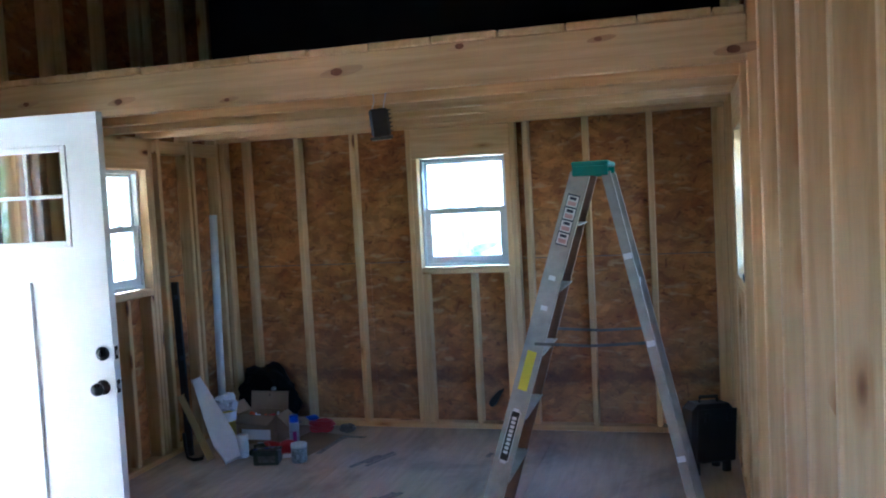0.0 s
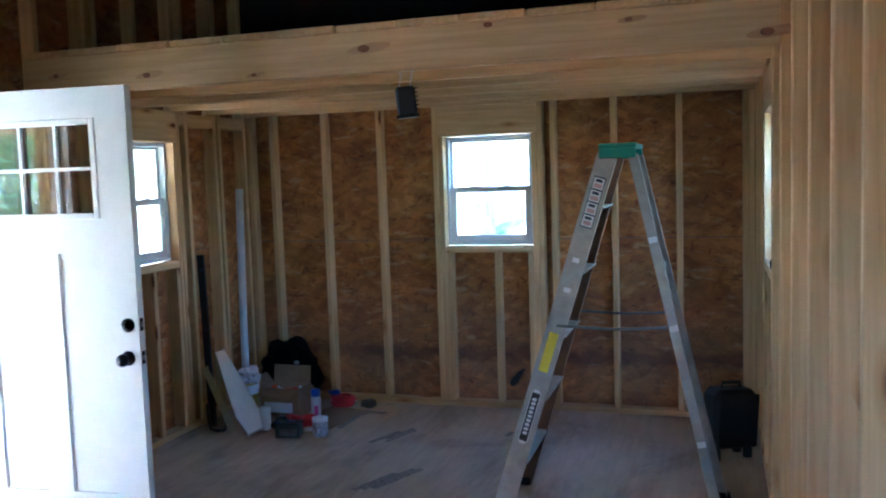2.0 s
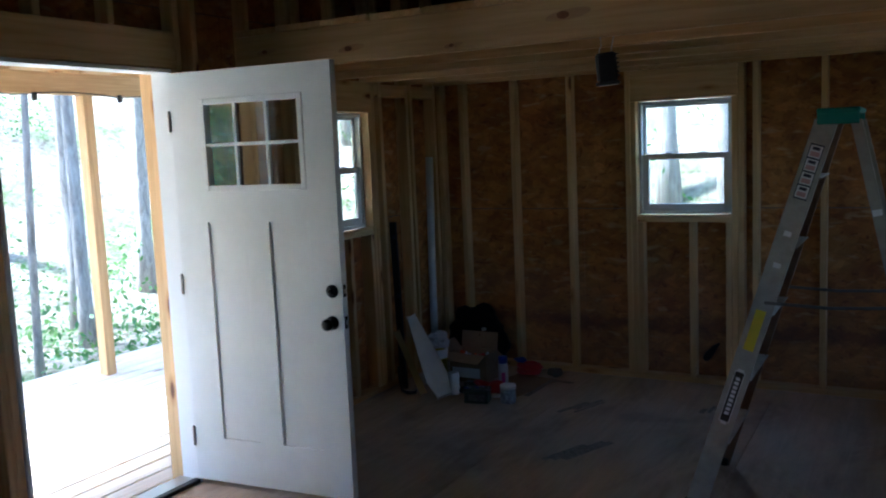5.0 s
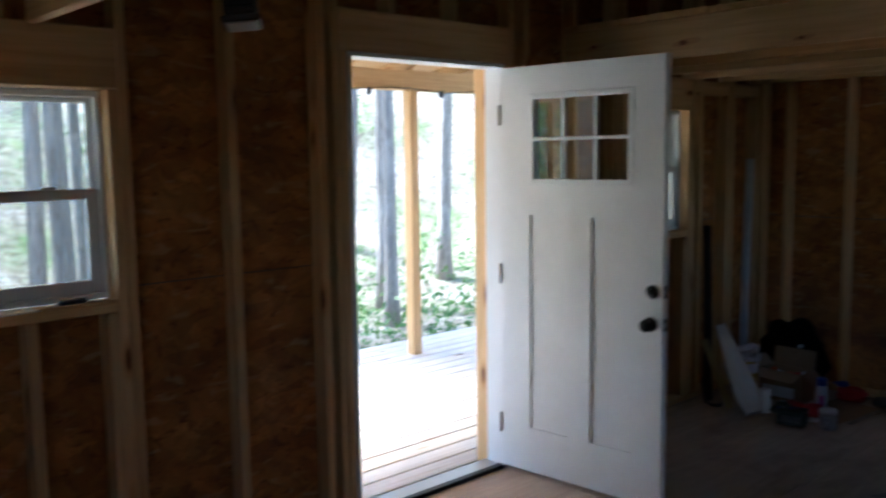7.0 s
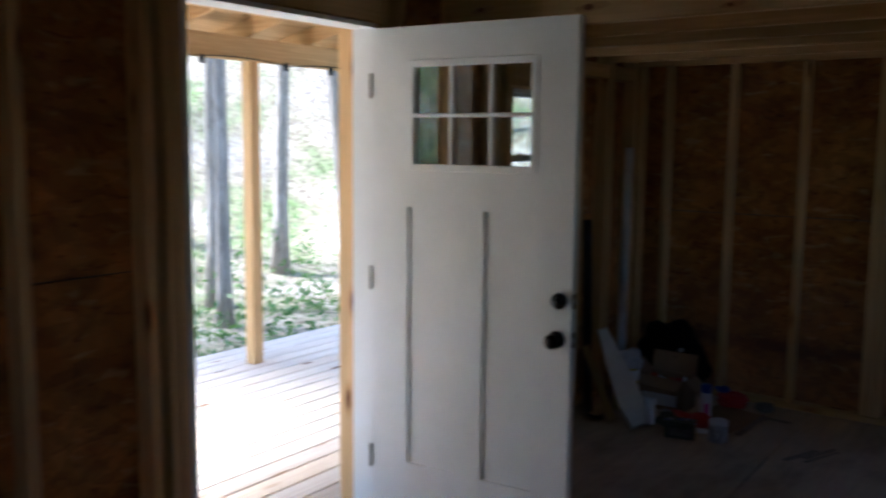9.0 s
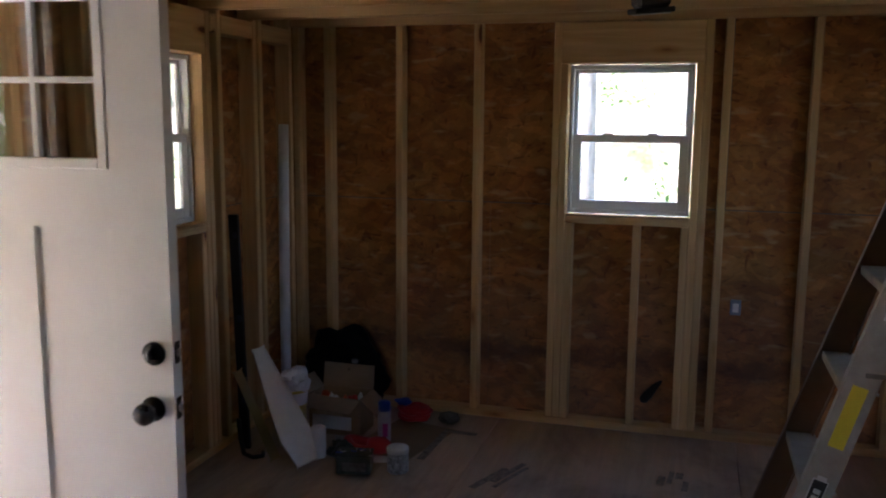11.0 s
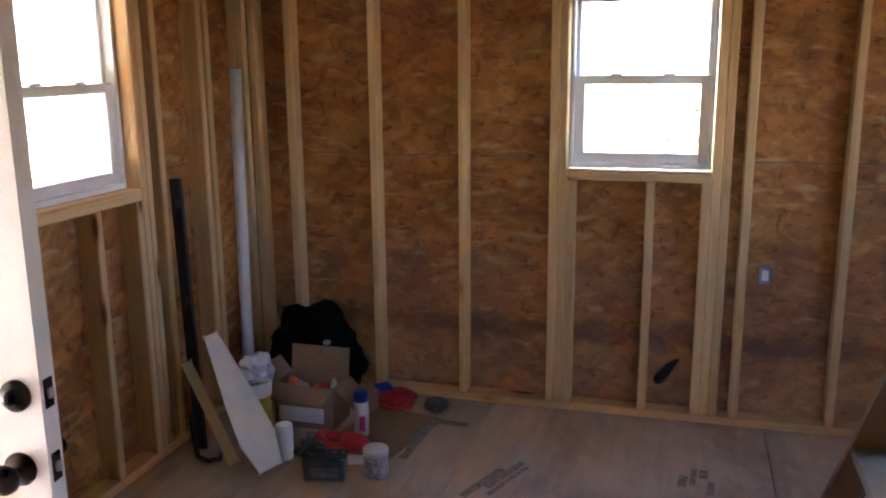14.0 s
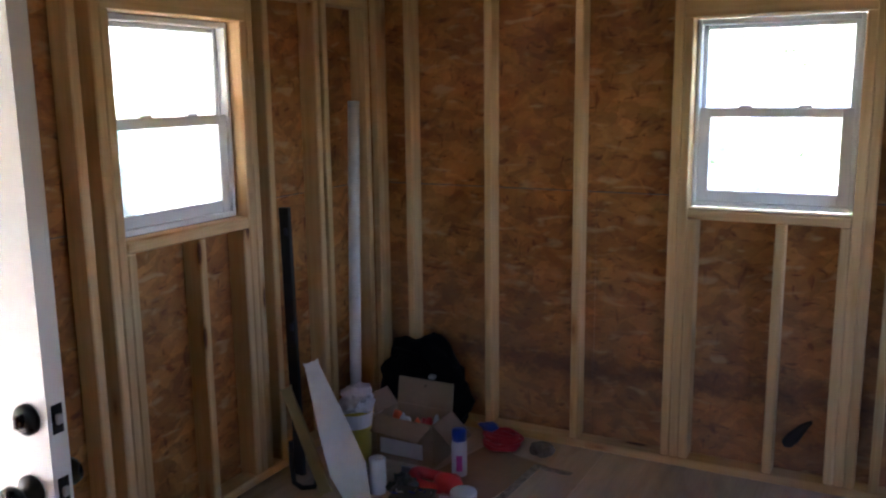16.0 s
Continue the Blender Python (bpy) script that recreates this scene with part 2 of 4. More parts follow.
def glass_material():
    m, n, l, b = material("window_glass")
    n.remove(b)
    t, g, f, x = n.new("ShaderNodeBsdfTransparent"), n.new("ShaderNodeBsdfGlossy"), n.new("ShaderNodeLayerWeight"), n.new("ShaderNodeMixShader")
    g.inputs["Roughness"].default_value = 0.02
    p, s = n.new("ShaderNodeMath"), n.new("ShaderNodeMath")
    p.operation, s.operation = "POWER", "MULTIPLY_ADD"
    p.inputs[1].default_value = 4.0
    s.inputs[1].default_value, s.inputs[2].default_value = 0.85, 0.10
    f.inputs["Blend"].default_value = 0.5
    l.new(f.outputs["Facing"], p.inputs[0])
    l.new(p.outputs[0], s.inputs[0])
    t.inputs[0].default_value = (0.93, 0.96, 0.95, 1)
    l.new(s.outputs[0], x.inputs[0])
    l.new(t.outputs[0], x.inputs[1])
    l.new(g.outputs[0], x.inputs[2])
    l.new(x.outputs[0], n["Material Output"].inputs[0])
    return m


GLASS = glass_material()


def bark_material():
    m, n, l, b = material("bark", 0.9)
    g = noise_tex(n, l, coords(n, l, (14, 14, 3)), 1.0, 6.0, 0.7, 0.8)
    c = ramp(n, [(0.3, (0.15, 0.125, 0.10)), (0.7, (0.43, 0.38, 0.32))])
    l.new(g.outputs["Fac"], c.inputs[0])
    l.new(c.outputs[0], b.inputs["Base Color"])
    bump(n, l, b, g.outputs["Fac"], 0.9, 0.04)
    return m


BARK = bark_material()


def leaf_material():
    m, n, l, b = material("leaves", 0.55)
    gi = n.new("ShaderNodeNewGeometry")
    c = ramp(n, [(0.0, (0.05, 0.12, 0.03)), (0.5, (0.10, 0.19, 0.05)), (1.0, (0.16, 0.25, 0.07))])
    l.new(gi.outputs["Random Per Island"], c.inputs[0])
    l.new(c.outputs[0], b.inputs["Base Color"])
    tr, x = n.new("ShaderNodeBsdfTranslucent"), n.new("ShaderNodeMixShader")
    l.new(c.outputs[0], tr.inputs[0])
    x.inputs[0].default_value = 0.4
    l.new(b.outputs[0], x.inputs[1])
    l.new(tr.outputs[0], x.inputs[2])
    l.new(x.outputs[0], n["Material Output"].inputs[0])
    return m


LEAF = leaf_material()


def ground_material():
    m, n, l, b = material("forest_floor", 0.95)
    a = noise_tex(n, l, coords(n, l, (0.5, 0.5, 0.5), False), 1.0, 8.0, 0.7)
    d = noise_tex(n, l, coords(n, l, (7, 7, 7), False), 1.0, 6.0, 0.75)
    c = ramp(n, [(0.35, (0.15, 0.22, 0.06)), (0.5, (0.36, 0.31, 0.20)), (0.62, (0.48, 0.42, 0.33))])
    l.new(a.outputs["Fac"], c.inputs[0])
    r = ramp(n, [(0.35, (0.35, 0.3, 0.28)), (0.6, (1.1, 1.1, 1.1))])
    l.new(d.outputs["Fac"], r.inputs[0])
    l.new(mixed(n, l, "MULTIPLY", 1.0, c.outputs[0], r.outputs[0]), b.inputs["Base Color"])
    bump(n, l, b, d.outputs["Fac"], 1.0, 0.1)
    return m


GROUND = ground_material()


# ---- building helpers ----
def thing(name, at, label, category, group="", kind=""):
    ob = new(name)
    ob.empty_display_size = 0.1
    ob.matrix_world = Matrix.Translation(at)
    return tagged(ob, label, category, group, kind)


def base_of(ob):
    p = Vector((0, 0, 0))
    while ob is not None:
        p += ob.location
        ob = ob.parent
    return p


def part(name, bm, mat, parent=None, label="", smooth=False):
    """One mesh object from a bmesh in world coordinates, under its thing."""
    me = bpy.data.meshes.new(name)
    if parent is not None:
        bmesh.ops.translate(bm, verts=bm.verts, vec=-base_of(parent))
    if smooth:
        for f in bm.faces:
            f.smooth = True
    bm.to_mesh(me)
    bm.free()
    me.materials.append(mat)
    ob = new(name, me)
    ob.parent = parent
    return tagged(ob, label)


def box(x0, x1, y0, y1, z0, z1, bevel=0.003, bm=None):
    """A box with its edges taken off; added to bm where one is given."""
    b = bmesh.new()
    bmesh.ops.create_cube(b, size=1)
    for v in b.verts:
        v.co = ((x0 + x1) / 2 + v.co.x * (x1 - x0), (y0 + y1) / 2 + v.co.y * (y1 - y0), (z0 + z1) / 2 + v.co.z * (z1 - z0))
    if bevel:
        bmesh.ops.bevel(b, geom=b.edges[:], offset=min(bevel, 0.3 * min(x1 - x0, y1 - y0, z1 - z0)), segments=1, affect="EDGES")
    if bm is None:
        return b
    me = bpy.data.meshes.new("tmp")
    b.to_mesh(me)
    b.free()
    bm.from_mesh(me)
    bpy.data.meshes.remove(me)
    return bm


def moved(b, m):
    b.transform(m)
    return b


def joined(*parts):
    out = parts[0]
    for b in parts[1:]:
        me = bpy.data.meshes.new("tmp")
        b.to_mesh(me)
        b.free()
        out.from_mesh(me)
        bpy.data.meshes.remove(me)
    return out


def lathe(profile, segs=24):
    """A turned solid about z from (radius, height) pairs."""
    b = bmesh.new()
    rings = []
    for r, z in profile:
        rings.append([b.verts.new((max(r, 1e-4) * math.cos(2 * math.pi * k / segs), max(r, 1e-4) * math.sin(2 * math.pi * k / segs), z)) for k in range(segs)])
    for p, q in zip(rings, rings[1:]):
        for k in range(segs):
            b.faces.new((p[k], p[(k + 1) % segs], q[(k + 1) % segs], q[k]))
    b.faces.new(rings[0][::-1])
    b.faces.new(rings[-1])
    return b


def tube(points, radius, segs=10, ends=None):
    """A round bar through points, each with its own radius where ends is given."""
    b = bmesh.new()
    pts = [Vector(p) for p in points]
    rad = ends or [radius] * len(pts)
    rings = []
    for i, p in enumerate(pts):
        d = (pts[min(i + 1, len(pts) - 1)] - pts[max(i - 1, 0)]).normalized()
        side = d.cross(Vector((0, 0, 1)) if abs(d.z) < 0.95 else Vector((1, 0, 0))).normalized()
        up = side.cross(d)
        rings.append([b.verts.new(p + rad[i] * (math.cos(a) * side + math.sin(a) * up)) for a in (2 * math.pi * k / segs for k in range(segs))])
    for p, q in zip(rings, rings[1:]):
        for k in range(segs):
            b.faces.new((p[k], p[(k + 1) % segs], q[(k + 1) % segs], q[k]))
    b.faces.new(rings[0][::-1])
    b.faces.new(rings[-1])
    bmesh.ops.recalc_face_normals(b, faces=b.faces)
    return b


def bar(a, c, width, depth, side=(0, 1, 0), bevel=0.003):
    """A straight bar from a to c of a rectangular section; width lies along side."""
    a, c = Vector(a), Vector(c)
    d = (c - a).normalized()
    s = (Vector(side) - Vector(side).dot(d) * d).normalized()
    u = s.cross(d)
    b = box(-width / 2, width / 2, -depth / 2, depth / 2, 0, (c - a).length, bevel)
    m = Matrix((s, u, d)).transposed().to_4x4()
    return moved(b, Matrix.Translation(a) @ m)


def channel(a, c, web, flange, thick, inward):
    """A C-section bar from a to c in one piece; its flanges point along inward."""
    a, c = Vector(a), Vector(c)
    d = (c - a).normalized()
    s = (Vector(inward) - Vector(inward).dot(d) * d).normalized()
    u = s.cross(d)
    w, t = web / 2, thick
    prof = [(-w, 0), (w, 0), (w, flange), (w - t, flange), (w - t, t), (-w + t, t), (-w + t, flange), (-w, flange)]
    b = bmesh.new()
    rings = [[b.verts.new(p + u * x + s * y) for x, y in prof] for p in (a, c)]
    for k in range(8):
        b.faces.new((rings[0][k], rings[0][(k + 1) % 8], rings[1][(k + 1) % 8], rings[1][k]))
    for ring in rings:
        for quad in ((0, 1, 4, 5), (1, 2, 3, 4), (0, 5, 6, 7)):
            b.faces.new([ring[k] for k in quad])
    bmesh.ops.recalc_face_normals(b, faces=b.faces)
    return b


def lumber(name, parent, x0, x1, y0, y1, z0, z1, set_=None, label=""):
    size = (x1 - x0, y1 - y0, z1 - z0)
    return part(name, box(x0, x1, y0, y1, z0, z1, 0.005), (set_ or PINE)[size.index(max(size))], parent, label)


# ---- the cabin: plan in metres ----
XL, XR, YB, YF = -3.2, 0.36, 5.967, -0.95     # inner faces of the studs
DEEP, SHEET = 0.089, 0.012                     # stud depth, sheathing
TOP = 3.55                                     # top of the side walls
BEAM_Y, BEAM_Z = 3.80, 2.085                   # edge of the loft over the far end
WZ0, WZ1 = 1.125, 1.893                        # window openings


def panels(wall, axis, at, mat, a0, a1, z1, holes):
    """Sheathing of 2.44 x 1.22 sheets, each its own board, cut round the holes."""
    cuts_z = [0.0, 1.172, 2.39, z1]
    for za, zb in zip(cuts_z, cuts_z[1:]):
        row = cuts_z.index(za)
        seams = [a0] + [s for s in (a0 + 1.2 * (row % 2) + 1.2 + 2.44 * k for k in range(-1, 5)) if a0 + 0.1 < s < a1 - 0.1] + [a1]
        for sa, sb in zip(seams, seams[1:]):
            b = bmesh.new()
            ys = sorted({sa, sb} | {v for h in holes for v in h[:2] if sa < v < sb})
            zs = sorted({za, zb} | {v for h in holes for v in h[2:] if za < v < zb})
            some = False
            for p, q in zip(ys, ys[1:]):
                for u, w in zip(zs, zs[1:]):
                    if any(h[0] < (p + q) / 2 < h[1] and h[2] < (u + w) / 2 < h[3] for h in holes):
                        continue
                    p1, q1 = p + (0.0015 if p == sa else 0), q - (0.0015 if q == sb else 0)
                    u1, w1 = u + (0.003 if u == za else 0), w - (0.003 if w == zb else 0)
                    lo, hi = sorted(at)
                    box(*((lo, hi, p1, q1) if axis == 0 else (p1, q1, lo, hi)), u1, w1, 0, b)
                    some = True
            if some:
                bmesh.ops.remove_doubles(b, verts=b.verts, dist=1e-5)
                part("osb_panel", b, mat, wall)
            else:
                b.free()


def siding(wall, axis, at, a0, a1, z1, holes):
    """Outer cladding in one sheet, cut round the holes."""
    b = bmesh.new()
    ys = sorted({a0, a1} | {v for h in holes for v in h[:2]})
    zs = sorted({-0.3, z1} | {v for h in holes for v in h[2:]})
    lo, hi = sorted(at)
    for p, q in zip(ys, ys[1:]):
        for u, w in zip(zs, zs[1:]):
            if not any(h[0] < (p + q) / 2 < h[1] and h[2] < (u + w) / 2 < h[3] for h in holes):
                box(*((lo, hi, p, q) if axis == 0 else (p, q, lo, hi)), u, w, 0, b)
    bmesh.ops.remove_doubles(b, verts=b.verts, dist=1e-5)
    part("siding", b, SIDING, wall)


def stud_wall(wall, axis, face, out, pieces):
    """Upright and level members of a wall. pieces: name, from, to, low, high along the wall."""
    for name, a, c, z0, z1 in pieces:
        lo, hi = sorted((face, face + out * (DEEP - 0.001)))
        if axis == 0:
            lumber(name, wall, lo, hi, a, c, z0, z1)
        else:
            lumber(name, wall, a, c, lo, hi, z0, z1)


def framed_opening(a, c, z0, z1, head, sill=True, mid=None):
    """Jacks, kings, header, sill and cripples round an opening from a to c."""
    p = [("jack_stud", a - 0.038, a, 0.04, z1), ("king_stud", a - 0.077, a - 0.039, 0.04, TOP - 0.04),
         ("jack_stud", c, c + 0.038, 0.04, z1), ("king_stud", c + 0.039, c + 0.077, 0.04, TOP - 0.04),
         ("header", a - 0.038, c + 0.038, z1 + 0.001, head)]
    if sill:
        mid = mid or (a + c) / 2
        p += [("rough_sill", a + 0.001, c - 0.001, z0 - 0.038, z0), ("cripple_stud", mid - 0.019, mid + 0.019, 0.04, z0 - 0.039),
              ("cripple_stud", a + 0.001, a + 0.039, 0.04, z0 - 0.039), ("cripple_stud", c - 0.039, c - 0.001, 0.04, z0 - 0.039)]
    return p


HEAD = 2.095
W_BACK, W_LEFT, W_NEAR, W_RIGHT = (-1.676, -1.058), (4.418, 5.045), (0.735, 1.325), (4.42, 5.04)
NZ0, NZ1 = 1.135, 1.883                        # the window nearest the door's latch side
# unseen opening behind the camera, added to light the right wall
W_FRONT_ADDED = (-0.88, 0.0)
D_Y0, D_Y1 = 2.362, 3.335                      # rough opening of the door

# side wall with the door
wall = thing("wall_left", (XL, 2.5, 0), "open stud wall of pine studs with strand board behind", "wall", kind="structure")
panels(wall, 0, (XL - DEEP, XL - DEEP - SHEET), OSB_X, YF - 0.1, YB + 0.1, TOP,
       [(*W_LEFT, WZ0, WZ1), (*W_NEAR, NZ0, NZ1), (D_Y0, D_Y1, 0, 2.085)])
siding(wall, 0, (XL - DEEP - SHEET - 0.001, XL - DEEP - SHEET - 0.014), YF - 0.1, YB + 0.1, TOP, [(*W_LEFT, WZ0, WZ1), (*W_NEAR, NZ0, NZ1), (D_Y0, D_Y1, 0, 2.085)])
pieces = framed_opening(*W_LEFT, WZ0, WZ1, HEAD, mid=4.775) + framed_opening(*W_NEAR, NZ0, NZ1, HEAD)
pieces += [("jack_stud", D_Y0 - 0.038, D_Y0, 0.04, 2.085), ("king_stud", D_Y0 - 0.077, D_Y0 - 0.039, 0.04, TOP - 0.04),
           ("jack_stud", D_Y1, D_Y1 + 0.038, 0.04, 2.085), ("king_stud", D_Y1 + 0.039, D_Y1 + 0.077, 0.04, TOP - 0.04),
           ("header", D_Y0 - 0.038, D_Y1 + 0.038, 2.086, 2.265)]
pieces += [("stud", y, y + 0.038, 0.04, TOP - 0.04) for y in (-0.95, -0.55, -0.14, 0.28, 1.79, 2.21, 3.49, 3.89, 4.25, 5.182, 5.525, 5.585, 5.927)]
pieces += [("blocking", a, c, 2.0, 2.084) for a, c in ((5.123, 5.181), (5.221, 5.524), (5.624, 5.926))]
pieces += [("cripple_stud", y, y + 0.038, 2.266, TOP - 0.04) for y in (2.60, 2.98)]
pieces += [("cripple_stud", y, y + 0.038, HEAD + 0.001, TOP - 0.04) for y in (0.97, 4.70)]
pieces += [("bottom_plate", YF - 0.09, D_Y0 - 0.001, 0.0, 0.039), ("bottom_plate", D_Y1 + 0.001, YB - 0.001, 0.0, 0.039), ("top_plate", YF - 0.09, YB - 0.001, TOP - 0.039, TOP)]
stud_wall(wall, 0, XL, -1, pieces)

# end wall
wall = thing("wall_back", (-1.4, YB, 0), "open stud wall of pine studs with stained strand board behind", "wall", kind="structure")
panels(wall, 1, (YB + DEEP, YB + DEEP + SHEET), OSB_Y, XL - DEEP, XR + DEEP, 4.9, [(*W_BACK, WZ0, WZ1)])
siding(wall, 1, (YB + DEEP + SHEET + 0.001, YB + DEEP + SHEET + 0.014), XL - DEEP, XR + DEEP, 4.9, [(*W_BACK, WZ0, WZ1)])
pieces = framed_opening(*W_BACK, WZ0, WZ1, HEAD, mid=-1.312)
pieces += [("stud", x, x + 0.038, 0.04, TOP - 0.04) for x in (-3.199, -3.014, -2.598, -2.170, -0.931, -0.533, -0.12, 0.285, 0.321)]
pieces += [("bottom_plate", XL + 0.001, XR - 0.001, 0.0, 0.039), ("top_plate", XL + 0.001, XR - 0.001, TOP - 0.039, TOP), ("cripple_stud", -1.39, -1.352, HEAD + 0.001, TOP - 0.04)]
stud_wall(wall, 1, YB, 1, pieces)

# added black sheet in front of the gable studs, in place of deep shade
LOFTSHADE = painted("black_loft_shade", (0.012, 0.012, 0.012), 0.95, vary=0.3, scale=3)
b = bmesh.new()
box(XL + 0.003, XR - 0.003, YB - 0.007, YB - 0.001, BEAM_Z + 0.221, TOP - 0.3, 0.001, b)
part("felt_sheet", b, LOFTSHADE, wall, "added black sheet standing in for the shade above the loft")

# side wall opposite the door
wall = thing("wall_right", (XR, 2.5, 0), "open stud wall of pine studs seen close at hand", "wall", kind="structure")
panels(wall, 0, (XR + DEEP, XR + DEEP + SHEET), OSB_X, YF - 0.1, YB + 0.1, TOP, [(*W_RIGHT, WZ0, WZ1)])
siding(wall, 0, (XR + DEEP + SHEET + 0.001, XR + DEEP + SHEET + 0.014), YF - 0.1, YB + 0.1, TOP, [(*W_RIGHT, WZ0, WZ1)])
pieces = framed_opening(*W_RIGHT, WZ0, WZ1, HEAD)
pieces += [("stud", y, y + 0.038, 0.04, TOP - 0.04) for y in (-0.94, -0.55, -0.14, 0.27, 0.66, 1.04, 1.44, 1.845, 2.283, 2.76, 3.32, 3.84, 5.36, 5.66, 5.927)]
pieces += [("bottom_plate", YF - 0.09, YB - 0.001, 0.0, 0.039), ("top_plate", YF - 0.09, YB - 0.001, TOP - 0.039, TOP)]
stud_wall(wall, 0, XR, 1, pieces)

# end wall behind the walk
wall = thing("wall_front", (-1.4, YF, 0), "open stud wall of pine studs with strand board behind", "wall", kind="structure")
panels(wall, 1, (YF - DEEP, YF - DEEP - SHEET), OSB_Y, XL - DEEP, XR + DEEP, 4.9, [(*W_FRONT_ADDED, WZ0, WZ1)])
siding(wall, 1, (YF - DEEP - SHEET - 0.001, YF - DEEP - SHEET - 0.014), XL - DEEP, XR + DEEP, 4.9, [(*W_FRONT_ADDED, WZ0, WZ1)])
pieces = framed_opening(*W_FRONT_ADDED, WZ0, WZ1, HEAD)
pieces += [("stud", x, x + 0.038, 0.04, TOP - 0.04) for x in (-3.17, -2.79, -2.38, -1.97, -1.56, -1.15, 0.1, 0.3)]
pieces += [("bottom_plate", XL + 0.001, XR - 0.001, 0.0, 0.039), ("top_plate", XL + 0.001, XR - 0.001, TOP - 0.039, TOP)]
stud_wall(wall, 1, YF, -1, pieces)

# floor of sheets
floor = thing("floor", (-1.4, 2.5, 0), "bare plywood subfloor, scuffed and stained grey", "floor", kind="structure")
fx, fy = [XL - DEEP, -2.0, -0.78, XR + DEEP], [YF - DEEP, 0.9, 3.34, YB + DEEP]
for x0, x1 in zip(fx, fx[1:]):
    for y0, y1 in zip(fy, fy[1:]):
        part("plywood_sheet", box(x0 + 0.0015, x1 - 0.0015, y0 + 0.0015, y1 - 0.0015, -0.02, 0.0, 0.001), FLOOR, floor)
part("joist_deck", box(XL - 0.1, XR + 0.1, YF - 0.1, YB + 0.1, -0.2, -0.021, 0), PINE[0], floor)

# roof
roof = thing("ceiling", (-1.4, 2.5, 4.0), "dark sloping roof boards above the lofts", "ceiling", kind="structure")
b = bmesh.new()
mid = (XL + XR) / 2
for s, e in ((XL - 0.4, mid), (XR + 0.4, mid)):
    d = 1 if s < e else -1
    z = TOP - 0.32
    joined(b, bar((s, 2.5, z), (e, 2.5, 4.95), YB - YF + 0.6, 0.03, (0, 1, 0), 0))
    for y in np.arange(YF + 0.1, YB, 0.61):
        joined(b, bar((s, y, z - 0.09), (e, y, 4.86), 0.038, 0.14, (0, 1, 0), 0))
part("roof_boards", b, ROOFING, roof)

# ---- lofts ----


def loft(name, y_edge, y_end, step, label):
    """A loft of planks on joists; its edge beam faces the middle of the room."""
    t = thing(name, ((XL + XR) / 2, y_edge, BEAM_Z), label, "loft", kind="structure")
    lo = XL + 0.002
    hi = XR - 0.002
    s = 1 if y_end > y_edge else -1
    e = sorted((y_edge, y_edge + s * 0.038))
    beam = lumber("edge_beam", t, lo, hi, *e, BEAM_Z, BEAM_Z + 0.184, CLEARPINE, "knotty pine edge beam")
    for x, z, r in ((-3.0, 0.095, 0.013), (-2.475, 0.066, 0.016), (-1.354, 0.108, 0.021), (-0.79, 0.166, 0.015), (0.31, 0.05, 0.02), (-0.21, 0.14, 0.012), (-1.9, 0.03, 0.010)):
        k = lathe([(0.0, 0.0), (0.8, 0.0), (1.0, 0.6), (0.5, 1.0), (0.0, 1.0)], 14)
        k.transform(Matrix.Translation((x, y_edge, BEAM_Z + z)) @ Matrix.Rotation(radians(90 * s), 4, "X") @ Matrix.Diagonal((r * 1.35, r * 0.8, 0.0008, 1)))
        part("knot", k, KNOT, beam, "dark brown knot")
        k = lathe([(0.0, 0.0), (0.95, 0.0), (1.0, 0.5), (0.95, 1.0), (0.0, 1.0)], 20)
        k.transform(Matrix.Translation((x + r * 1.1, y_edge, BEAM_Z + z)) @ Matrix.Rotation(radians(90 * s), 4, "X") @ Matrix.Rotation(radians(6 * s), 4, "Z") @ Matrix.Diagonal((r * 5.0, r * 1.05, 0.0004, 1)))
        part("knot_halo", k, HALO, beam, "reddish grain round a knot")
    y = y_edge + s * step
    while s * (y_end - y) > 0.2:
        e = sorted((y, y + s * 0.038))
        lumber("joist", t, lo, hi, *e, BEAM_Z, BEAM_Z + 0.184)
        y += s * step
    e = sorted((y_end - s * 0.04, y_end - s * 0.002))
    lumber("ledger", t, lo, hi, *e, BEAM_Z + 0.01, BEAM_Z + 0.184)
    x, k = lo, 0
    while x < hi - 0.02:
        w = min(0.286, hi - x)
        e = sorted((y_edge - s * (0.004 + 0.008 * ((k * 7) % 3)), y_end - s * 0.002))
        lumber("plank", t, x + 0.001, x + w - 0.004, *e, BEAM_Z + 0.185, BEAM_Z + 0.218)
        x += w
        k += 1
    return t


loft("loft_back", BEAM_Y, YB, 0.41, "storage loft of bright pine planks on a deep knotty beam")
loft("loft_front", 1.11, YF, 0.41, "pine plank loft on a deep edge beam")


